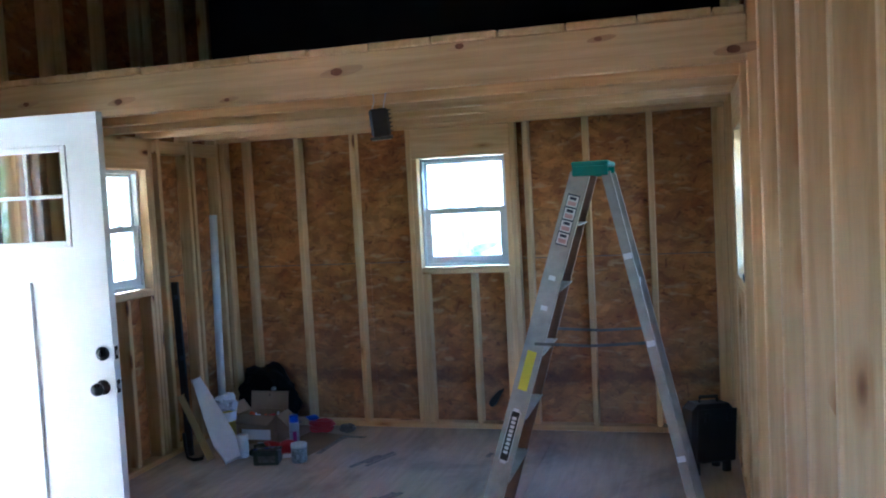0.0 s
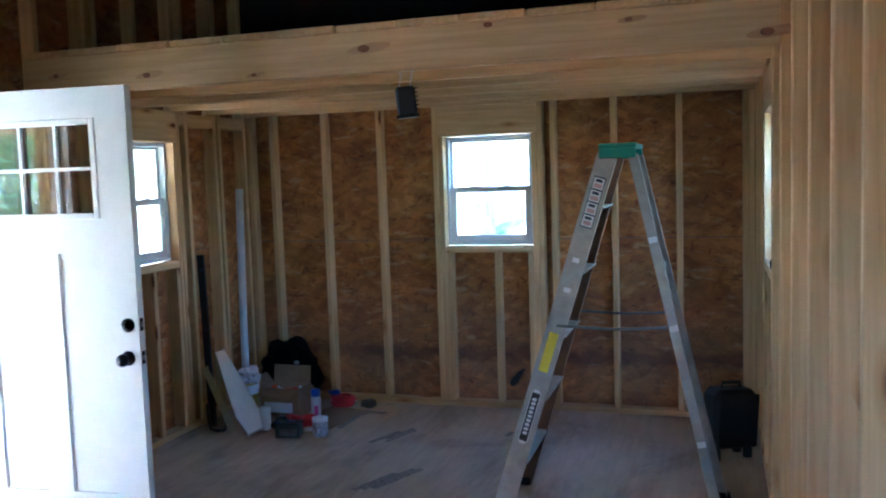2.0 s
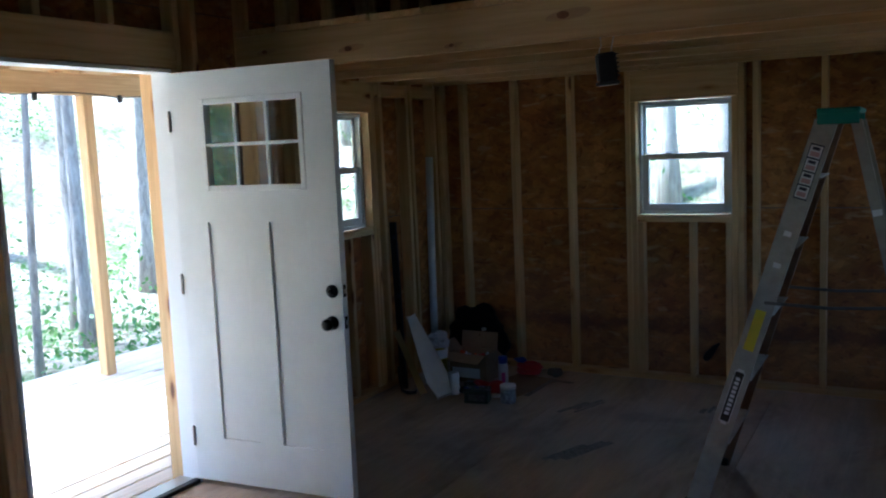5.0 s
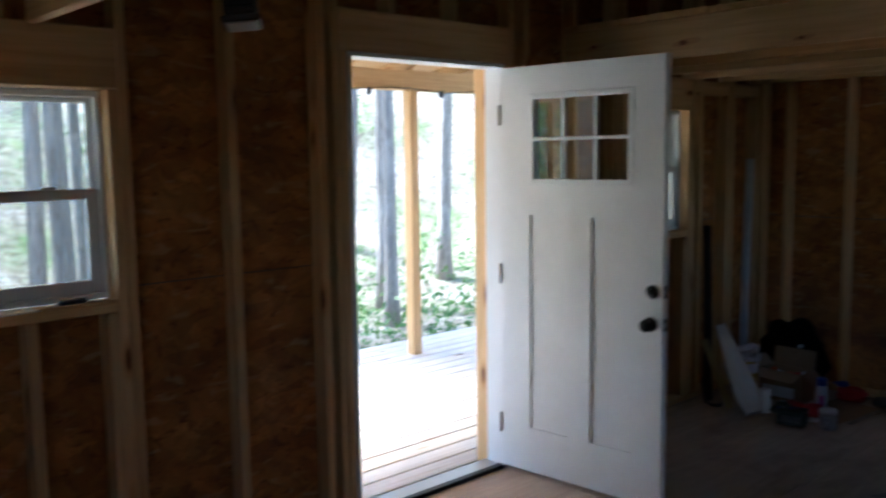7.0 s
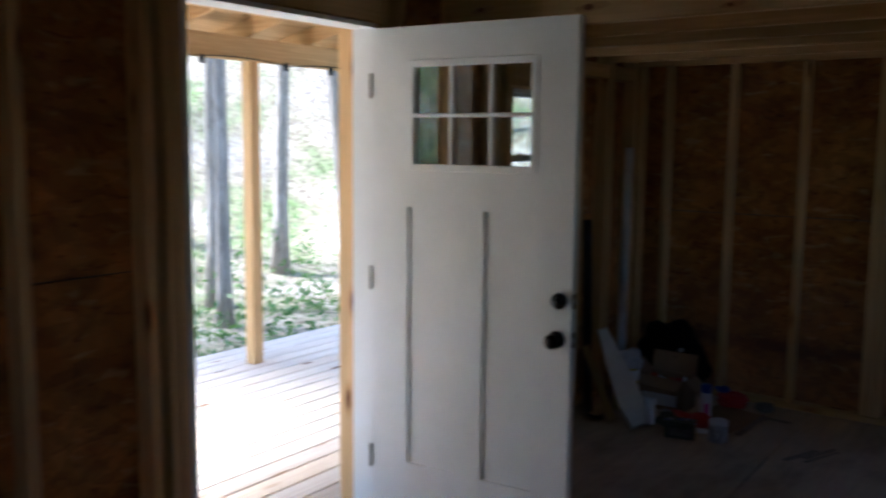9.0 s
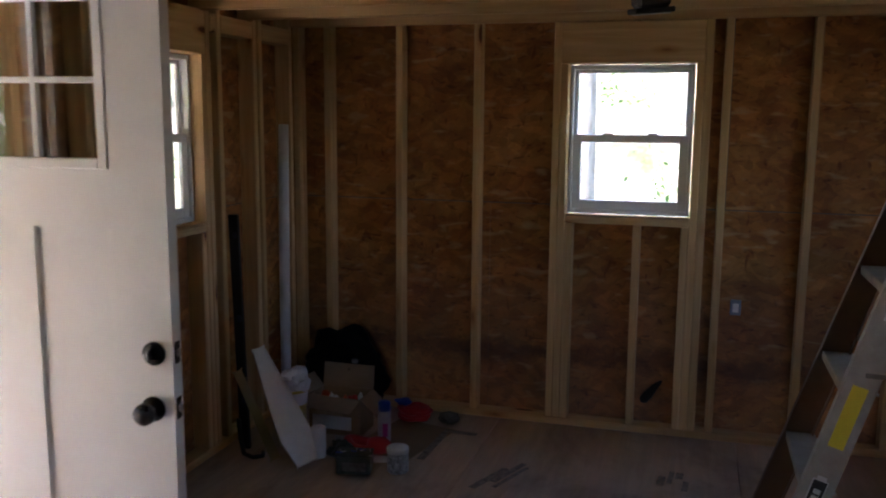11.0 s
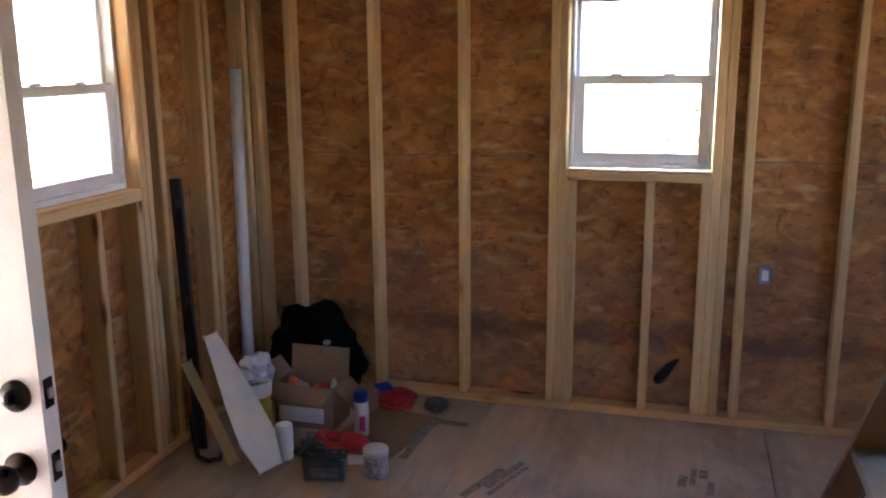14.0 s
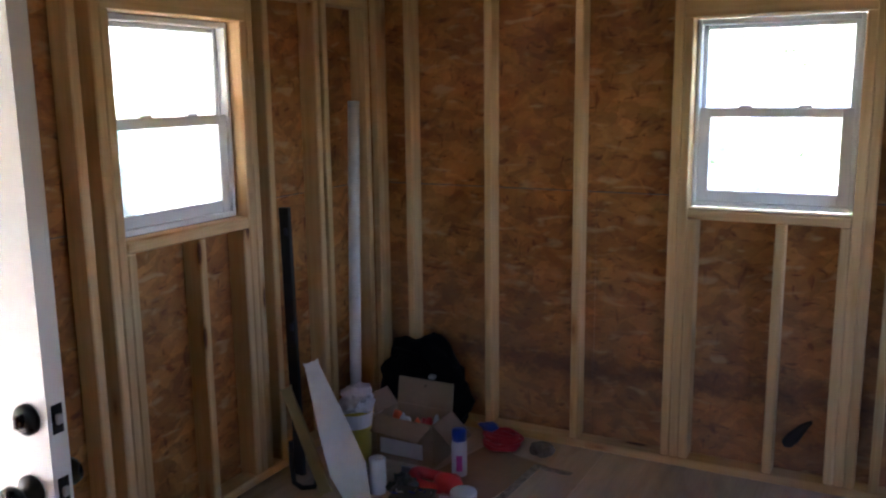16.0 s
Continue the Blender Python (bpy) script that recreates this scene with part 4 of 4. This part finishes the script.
for k in range(4):
    f = 0.8155 + k * 0.0325
    on_rail("label_panel", f, f + 0.0285, 0.047, LABEL, "", 0.0045, safety_label)
    on_rail("label_print", f + 0.003, f + 0.014, 0.036, PINKPRINT, "", 0.0055, safety_label)
    on_rail("label_heading", f + 0.018, f + 0.0255, 0.030, DARKPRINT, "", 0.0055, safety_label)
for f in (0.64, 0.72):
    on_rail("paint_mark", f, f + 0.012, 0.03, LABEL, "pale smear")

for f in (0.77, 0.54, 0.24):
    a = RN.lerp(SN, f) + Vector((0, -0.004, 0))
    part("tape_mark", bar(a, a + (SN - RN).normalized() * 0.026, 0.0012, 0.036, (0, 1, 0), 0), LABEL, lad, "scrap of white tape")

# ---- hanging work lamps ----
def work_lamp(x, y, low, hook, turn, label):
    t = thing("hanging_lamp", (x, y, low), label, "lamp", "hanging work lamps")
    m = pose(x, y, low, 5, -5, turn)
    part("housing", moved(box(-0.043, 0.043, -0.035, 0.035, 0.012, 0.135, 0.010), m), BLACK, t)
    for k in range(6):
        z = 0.03 + k * 0.018
        part("cooling_fin", moved(box(0.0435, 0.053, -0.03, 0.03, z, z + 0.006, 0.001), m), BLACK, t)
    part("rim", moved(box(-0.050, 0.050, -0.041, 0.041, 0.0, 0.014, 0.003), m), BLACK, t)
    part("lens", moved(box(-0.040, 0.040, -0.032, 0.032, -0.003, 0.001, 0.001), m), BULB, t, "pale frosted lens")
    for dx in (-0.026, 0.024):
        a = m @ Vector((dx, 0, 0.134))
        part("wire", tube([a, (a.x * 0.5 + (x + dx) * 0.5, y, (a.z + hook) / 2), (x + dx * 1.2, y, hook)], 0.0022, 6), PIPE, t)
    return t


work_lamp(-1.165, BEAM_Y + 0.019, 1.885, BEAM_Z + 0.003, 20, "small black lamp hanging from the loft beam on wires")
work_lamp(-1.86, 1.09, 1.925, BEAM_Z + 0.003, -35, "small black lamp hanging from the loft beam on wires")

# ---- corner by the window ----
p = thing("plastic_pipe", (-3.1, 5.6, 0), "long white plastic pipe leaning into the wall corner", "pipe")
part("pipe", tube([(-3.075, 5.57, 0.0), (-3.11, 5.645, 0.75), (-3.145, 5.735, 1.575)], 0.027, 16), PIPE, p, smooth=True)
p = thing("spirit_level", (-3.13, 5.2, 0), "tall black level leaning upright against a stud", "level")
part("level_body", bar((-3.10, 5.17, 0.0), (-3.165, 5.225, 1.15), 0.022, 0.05, (0, 1, 0), 0.003), BLACK, p)
for f in (0.2, 0.55, 0.9):
    part("vial", bar((-3.092 - 0.065 * f, 5.165 + 0.055 * f, 1.15 * f), (-3.094 - 0.065 * f, 5.167 + 0.055 * f, 1.15 * f + 0.03), 0.02, 0.02, (0, 1, 0), 0.002), DARKPRINT, p)
p = thing("black_cord", (-3.0, 5.08, 0), "black rubber cord curled on the floor", "cord")
part("cord", tube([(-3.12, 5.14, 0.16), (-3.09, 5.10, 0.08), (-3.05, 5.06, 0.02), (-3.0, 5.05, 0.012), (-2.96, 5.08, 0.012), (-2.98, 5.12, 0.012)], 0.011, 8), BLACK, p, smooth=True)


def leaning_board(name, low, high, widths, thick, mat, label, category, side):
    t = thing(name, low, label, category)
    a, c = Vector(low), Vector(high)
    b = box(-0.5, 0.5, -thick / 2, thick / 2, 0, 1, 0.0)
    bmesh.ops.bisect_plane(b, geom=b.verts[:] + b.edges[:] + b.faces[:], plane_co=(0, 0, 0.5), plane_no=(0, 0, 1))
    bmesh.ops.bisect_plane(b, geom=b.verts[:] + b.edges[:] + b.faces[:], plane_co=(0, 0, 0.22), plane_no=(0, 0, 1))
    d = c - a
    dn = d.normalized()
    s = (Vector(side) - Vector(side).dot(dn) * dn).normalized()
    u = s.cross(dn)
    for v in b.verts:
        f = v.co.z
        v.co = a + d * f + s * v.co.x * float(np.interp(f, (0.0, 0.22, 0.5, 1.0), widths)) + u * v.co.y
    bmesh.ops.bevel(b, geom=b.edges[:], offset=0.005, segments=2, affect="EDGES")
    lift = -min(v.co.z for v in b.verts)
    bmesh.ops.translate(b, verts=b.verts, vec=(0, 0, lift))
    part("board", b, mat, t)
    return t


leaning_board("scrap_board", (-2.70, 5.02, 0.0), (-3.02, 5.17, 0.48), (0.095, 0.15, 0.125, 0.055), 0.036, FOAM, "off-white scrap board leaning against a bucket", "board", (0.87, 0.5, 0.0))
leaning_board("wood_offcut", (-2.875, 5.045, 0.0), (-3.085, 5.08, 0.40), (0.045, 0.045, 0.042, 0.04), 0.03, TAN, "yellowish strip of wood leaning in the corner", "wood strip", (0.87, 0.5, 0))
p = thing("paper_roll", (-2.715, 5.18, 0), "short white roll standing on the floor", "roll")
part("roll", moved(lathe([(0.0, 0.0), (0.034, 0.0), (0.036, 0.004), (0.036, 0.146), (0.03, 0.15), (0.012, 0.15), (0.012, 0.12), (0.0, 0.12)]), Matrix.Translation((-2.715, 5.18, 0.0))), JARWHITE, p, smooth=True)
p = thing("bucket", (-2.945, 5.36, 0), "yellow plastic bucket holding a crumpled clear bag", "bucket")
part("tub", moved(lathe([(0.0, 0.0), (0.068, 0.0), (0.084, 0.27), (0.090, 0.27), (0.090, 0.258), (0.080, 0.258), (0.074, 0.02), (0.0, 0.02)]), Matrix.Translation((-2.945, 5.36, 0.0))), YELLOWTUB, p, smooth=True)
part("label_band", moved(lathe([(0.0805, 0.19), (0.0848, 0.255)]), Matrix.Translation((-2.945, 5.36, 0.001))), LABEL, p, "pale printed band")


def lump(centre, radii, rough, seed, flat=None, detail=4):
    """A soft crumpled solid, flattened where it rests."""
    b = bmesh.new()
    bmesh.ops.create_icosphere(b, subdivisions=detail, radius=1)
    for v in b.verts:
        n_ = v.co.normalized()
        k = 1 + rough * (noise.noise(n_ * 1.7 + Vector((seed, 0, 0))) + 0.5 * noise.noise(n_ * 4.3 + Vector((0, seed, 0))) + 0.22 * abs(noise.noise(n_ * 9 + Vector((0, 0, seed)))))
        v.co = Vector(centre) + Vector((n_.x * radii[0], n_.y * radii[1], n_.z * radii[2])) * k
        if flat is not None and v.co.z < flat:
            v.co.z = flat
    return b


p = thing("plastic_bag", (-2.92, 5.36, 0.28), "crumpled clear plastic bag stuffed into a bucket", "bag")
part("bag", lump((-2.925, 5.35, 0.312), (0.08, 0.075, 0.06), 0.5, 3, 0.262, 3), CANGREY, p)
p = thing("duffel_bag", (-2.83, 5.83, 0), "black cloth bag slumped in the corner", "bag")
part("bag_body", lump((-2.84, 5.81, 0.215), (0.23, 0.125, 0.25), 0.28, 8, 0.0), CLOTH, p, smooth=True)
part("strap", tube([(-3.0, 5.74, 0.33), (-2.92, 5.69, 0.44), (-2.78, 5.69, 0.42), (-2.70, 5.72, 0.28)], 0.012, 8), CLOTH, p, smooth=True)
part("buckle", box(-2.745, -2.715, 5.675, 5.70, 0.325, 0.345, 0.004), STEEL, p, "small shiny buckle")

# open cardboard box with odds and ends
BX0, BX1, BY0, BY1, BH = -2.90, -2.615, 5.47, 5.66, 0.20
p = thing("cardboard_box", ((BX0 + BX1) / 2, 5.57, 0), "open brown cardboard box with its flaps folded out", "box")
part("base", box(BX0, BX1, BY0, BY1, 0.0, 0.006, 0.001), CARD, p)
for x0, x1, y0, y1 in ((BX0, BX1, BY0, BY0 + 0.005), (BX0, BX1, BY1 - 0.005, BY1), (BX0, BX0 + 0.005, BY0 + 0.006, BY1 - 0.006), (BX1 - 0.005, BX1, BY0 + 0.006, BY1 - 0.006)):
    part("side_panel", box(x0, x1, y0, y1, 0.007, BH, 0.001), CARD, p)
for a, c, s, w in ((((BX0 + BX1) / 2, BY0, BH), ((BX0 + BX1) / 2 - 0.01, BY0 - 0.11, BH - 0.035), (1, 0, 0), BX1 - BX0), (((BX0 + BX1) / 2, BY1, BH), ((BX0 + BX1) / 2, BY1 + 0.02, BH + 0.12), (1, 0, 0), BX1 - BX0),
                   ((BX1, 5.565, BH), (BX1 + 0.10, 5.56, BH - 0.09), (0, 1, 0), 0.18), ((BX0, 5.565, BH), (BX0 - 0.06, 5.57, BH + 0.07), (0, 1, 0), 0.18)):
    part("flap", bar(a, c, w, 0.005, s, 0.001), CARD, p)
part("pale_print_band", box(BX0 + 0.02, BX1 - 0.05, BY0 - 0.002, BY0 - 0.0005, 0.03, 0.10, 0), LABEL, p, "pale printed panel")
for k, (x, y, r, m, nm, lb, ct) in enumerate(((-2.70, 5.58, 0.04, RED, "red_tool_handle", "red plastic tool handle lying in a box", "tool"), (-2.80, 5.55, 0.035, CANGREY, "crumpled_wrapper", "crumpled silvery wrapper in a box", "wrapper"),
                                           (-2.72, 5.52, 0.028, ORANGE, "orange_fitting", "small orange plastic fitting in a box", "fitting"), (-2.85, 5.58, 0.038, ORANGE, "orange_sleeve", "orange plastic sleeve in a box", "sleeve"), (-2.66, 5.61, 0.03, JARWHITE, "white_fitting", "small white fitting in a box", "fitting"))):
    q = thing(nm, (x, y, 0.006), lb, ct)
    part("piece", lump((x, y, 0.095), (r, r * 0.8, 0.09), 0.35, 20 + k, 0.006, 3), m, q, smooth=True)
p = thing("cable_coil", (-2.43, 5.80, 0), "red cable coiled in a heap on the floor", "cable")
crng = np.random.default_rng(12)
for k in range(9):
    ox, oy, rr, ph = crng.uniform(-0.018, 0.018), crng.uniform(-0.012, 0.012), crng.uniform(0.062, 0.086), crng.uniform(0, 6)
    pts = [(-2.43 + ox + rr * math.cos(a), 5.80 + oy + rr * 0.72 * math.sin(a), 0.009 + 0.0085 * k + 0.006 * math.sin(2 * a + ph) ** 2) for a in np.linspace(0, 6.3, 26)]
    part("loop", tube(pts, 0.0085, 7), RED, p, smooth=True)
p = thing("blue_plug", (-2.49, 5.77, 0.1), "blue plastic plug lying on a cable coil", "plug")
part("plug", lump((-2.485, 5.775, 0.108), (0.045, 0.028, 0.018), 0.3, 31, 0.092, 3), BLUE, p, smooth=True)
p = thing("wire_brush", (-2.24, 5.81, 0), "dark grey round scrubbing pad on the floor", "pad")
part("pad", lump((-2.24, 5.81, 0.03), (0.055, 0.045, 0.034), 0.3, 41, 0.0, 3), PRINT, p)
p = thing("spray_can", (-2.50, 5.52, 0), "pale spray can with a bright blue cap", "can")
at = Matrix.Translation((-2.485, 5.47, 0.0))
part("can", moved(lathe([(0.0, 0.0), (0.031, 0.0), (0.033, 0.004), (0.033, 0.150), (0.029, 0.160), (0.0, 0.162)]), at), CANGREY, p, "", True)
part("cap", moved(lathe([(0.0, 0.158), (0.031, 0.160), (0.031, 0.200), (0.028, 0.206), (0.0, 0.207)]), at), BLUE, p, "bright blue plastic cap", True)
part("print", moved(box(-0.012, 0.014, -0.0345, -0.0325, 0.03, 0.10, 0), at @ pose(0, 0, 0, 0, 0, 25)), MAGENTA, p)
p = thing("power_tool", (-2.53, 5.33, 0), "red plastic power tool lying on its side", "tool")
pts = [(-2.53 + 0.095 * math.cos(a), 5.33 + 0.055 * math.sin(a), 0.028 + 0.012 * math.cos(a * 2)) for a in np.linspace(0, 2 * math.pi, 25)]
part("grip", tube(pts, 0.024, 10), RED, p, smooth=True)
part("body", lump((-2.45, 5.30, 0.042), (0.065, 0.042, 0.044), 0.15, 51, 0.0, 3), RED, p, smooth=True)
part("bar", box(-2.70, -2.60, 5.345, 5.352, 0.02, 0.05, 0.002), STEEL, p, "dull steel bar")
p = thing("jar", (-2.295, 5.12, 0), "clear plastic jar with a white lid on the floor", "jar")
at = Matrix.Translation((-2.295, 5.13, 0.0))
part("jar_body", moved(lathe([(0.0, 0.0), (0.046, 0.0), (0.050, 0.005), (0.050, 0.085), (0.046, 0.094), (0.0, 0.095)]), at), JARMIX, p, "", True)
part("lid", moved(lathe([(0.0, 0.093), (0.051, 0.093), (0.052, 0.113), (0.049, 0.117), (0.0, 0.118)]), at), JARWHITE, p, "white screw lid", True)
p = thing("screw_tin", (-2.48, 5.05, 0), "dark green tin with screws lying on it", "tin")
part("tin", moved(box(-0.08, 0.08, -0.05, 0.05, 0.0, 0.085, 0.006), pose(-2.485, 5.07, 0, 0, 0, 12)), TINGREEN, p)
part("tin_lid", moved(box(-0.083, 0.083, -0.053, 0.053, 0.082, 0.094, 0.004), pose(-2.485, 5.07, 0, 0, 0, 12)), TINGREEN, p)
part("label", moved(box(-0.05, 0.06, -0.0545, -0.0525, 0.02, 0.06, 0), pose(-2.485, 5.07, 0, 0, 0, 12)), PRINT, p)
for k in range(9):
    x, y = -2.56 + 0.02 * ((k * 5) % 9), 5.03 + 0.012 * ((k * 4) % 7)
    q = thing("screw", (x, y, 0.095), "small loose screw on a tin lid", "screw", "screws")
    part("shank", tube([(x, y, 0.098), (x + 0.03 * math.cos(k), y + 0.02 * math.sin(k), 0.099)], 0.003, 6), STEEL if k % 3 else BLUE, q)
p = thing("junk_bag", (-2.62, 5.20, 0), "small clear bag of metal fittings on the floor", "bag")
part("bag", lump((-2.62, 5.22, 0.03), (0.055, 0.05, 0.045), 0.6, 61, 0.0, 3), TINGREEN, p)
p = thing("paper_sheet", (-2.42, 5.24, 0.003), "small white leaflet lying on the floor", "paper")
part("sheet", moved(box(-0.06, 0.06, -0.04, 0.04, 0.0, 0.0035, 0.001), pose(-2.40, 5.24, 0.0, 0, 0, 20)), PAPER, p)
p = thing("cardboard_sheet", (-2.35, 5.5, 0), "flat grey-brown cardboard lying on the floor", "cardboard")
part("sheet", moved(box(-0.17, 0.17, -0.24, 0.24, 0.0, 0.005, 0.001), pose(-2.40, 5.52, 0.0, 0, 0, -14)), CARD, p)
p = thing("framing_square", (-2.22, 5.5, 0), "dark steel framing square lying on the floor", "square")
part("long_arm", moved(box(-0.018, 0.018, 0.0, 0.42, 0.0, 0.003, 0.0005), pose(-2.235, 5.28, 0.005, 0, 0, -3)), FLOORPRINT, p)
part("short_arm", moved(box(0.019, 0.16, 0.38, 0.42, 0.0, 0.003, 0.0005), pose(-2.235, 5.28, 0.005, 0, 0, -3)), FLOORPRINT, p)

# ---- far corner, walls, sills ----
p = thing("tool_case", (0.2, 5.25, 0), "black hard plastic tool case standing by the wall", "case")
CASE = pose(0.17, 5.22, 0, 0, 4, 33)
part("case_body", moved(box(-0.135, 0.135, -0.085, 0.085, 0.055, 0.39, 0.035), CASE), BLACK, p)
part("case_lid", moved(box(-0.125, 0.125, -0.096, -0.083, 0.075, 0.37, 0.006), CASE), BLACK, p)
part("case_handle", moved(tube([(-0.06, 0, 0.38), (-0.055, 0, 0.42), (0.055, 0, 0.42), (0.06, 0, 0.38)], 0.011, 8), CASE), BLACK, p, smooth=True)
for x in (-0.07, 0.07):
    part("catch", moved(box(x - 0.015, x + 0.015, -0.104, -0.094, 0.30, 0.35, 0.003), CASE), BLACK, p)
for x, y in ((-0.1, -0.05), (0.1, -0.05), (-0.1, 0.05), (0.1, 0.05)):
    q = CASE @ Vector((x, y, 0))
    part("foot", moved(lathe([(0.0, 0.0), (0.025, 0.0), (0.025, 0.075), (0.0, 0.075)], 12), Matrix.Translation((q.x, q.y, 0))), BLACK, p)
p = thing("switch_box", (-0.811, 6.05, 0.68), "small blue-grey electrical box on the strand board", "electrical box")
part("box", box(-0.838, -0.786, YB + DEEP - 0.022, YB + DEEP - 0.0005, 0.645, 0.722, 0.004), OUTLETGREY, p)
part("socket", box(-0.826, -0.798, YB + DEEP - 0.025, YB + DEEP - 0.021, 0.660, 0.706, 0.002), LABEL, p)
# dark teardrop mark on the strand board, built as a thin black solid
p = thing("putty_knife", (-1.2, 6.05, 0.2), "black teardrop-shaped mark on the strand board", "scraper")
b = tube([(-1.258, YB + DEEP - 0.008, 0.145), (-1.245, YB + DEEP - 0.008, 0.155), (-1.222, YB + DEEP - 0.008, 0.185), (-1.185, YB + DEEP - 0.008, 0.235), (-1.155, YB + DEEP - 0.008, 0.265)], 0, 8, [0.012, 0.024, 0.026, 0.017, 0.006])
for v in b.verts:
    v.co.y = YB + DEEP - 0.0005 - (YB + DEEP - 0.0005 - v.co.y) * 0.5
part("blade", b, BLACK, p, smooth=True)
p = thing("window_leaflet", (XL + 0.0, 0.95, NZ0), "white paper leaflet lying on the window sill", "paper")
part("sheet", moved(box(-0.05, 0.05, -0.11, 0.11, 0.0, 0.004, 0.001), pose(XL + 0.012, 0.93, NZ0 + 0.0085, 0, 0, 4)), PAPER, p)
p = thing("marker_pen", (XL - 0.03, 1.18, NZ0), "short black marker lying on the window sill", "pen")
part("barrel", tube([(XL - 0.02, 1.13, NZ0 + 0.018), (XL - 0.02, 1.22, NZ0 + 0.018)], 0.0095, 10), BLACK, p, smooth=True)
p = thing("tape_holder", (XR + 0.02, 4.55, WZ0), "small black tape holder on the window sill", "tape")
part("holder", lump((XR + 0.018, 4.50, WZ0 + 0.035), (0.02, 0.04, 0.03), 0.3, 71, WZ0 + 0.0082, 3), BLACK, p, smooth=True)

# printing on the floor sheets, too worn to read
p = thing("floor_print", (-1.5, 5.2, 0), "worn grey printing on the bare floor sheets", "print", kind="structure")
rng = np.random.default_rng(9)
for x, y, a, w, n_ in ((-1.83, 5.22, 68, 0.30, 3), (-1.06, 5.40, 85, 0.16, 4), (-1.6, 4.45, 66, 0.42, 3)):
    for k in range(n_):
        ln, hw = w * rng.uniform(0.45, 1.0), rng.uniform(0.008, 0.019)
        part("print_bar", moved(box(-ln / 2, ln / 2, -hw, hw, 0.0002, 0.0012, 0), pose(x, y, 0, 0, 0, a) @ pose(rng.uniform(-0.06, 0.06), k * 0.036 - 0.05, 0)), FLOORPRINT, p)
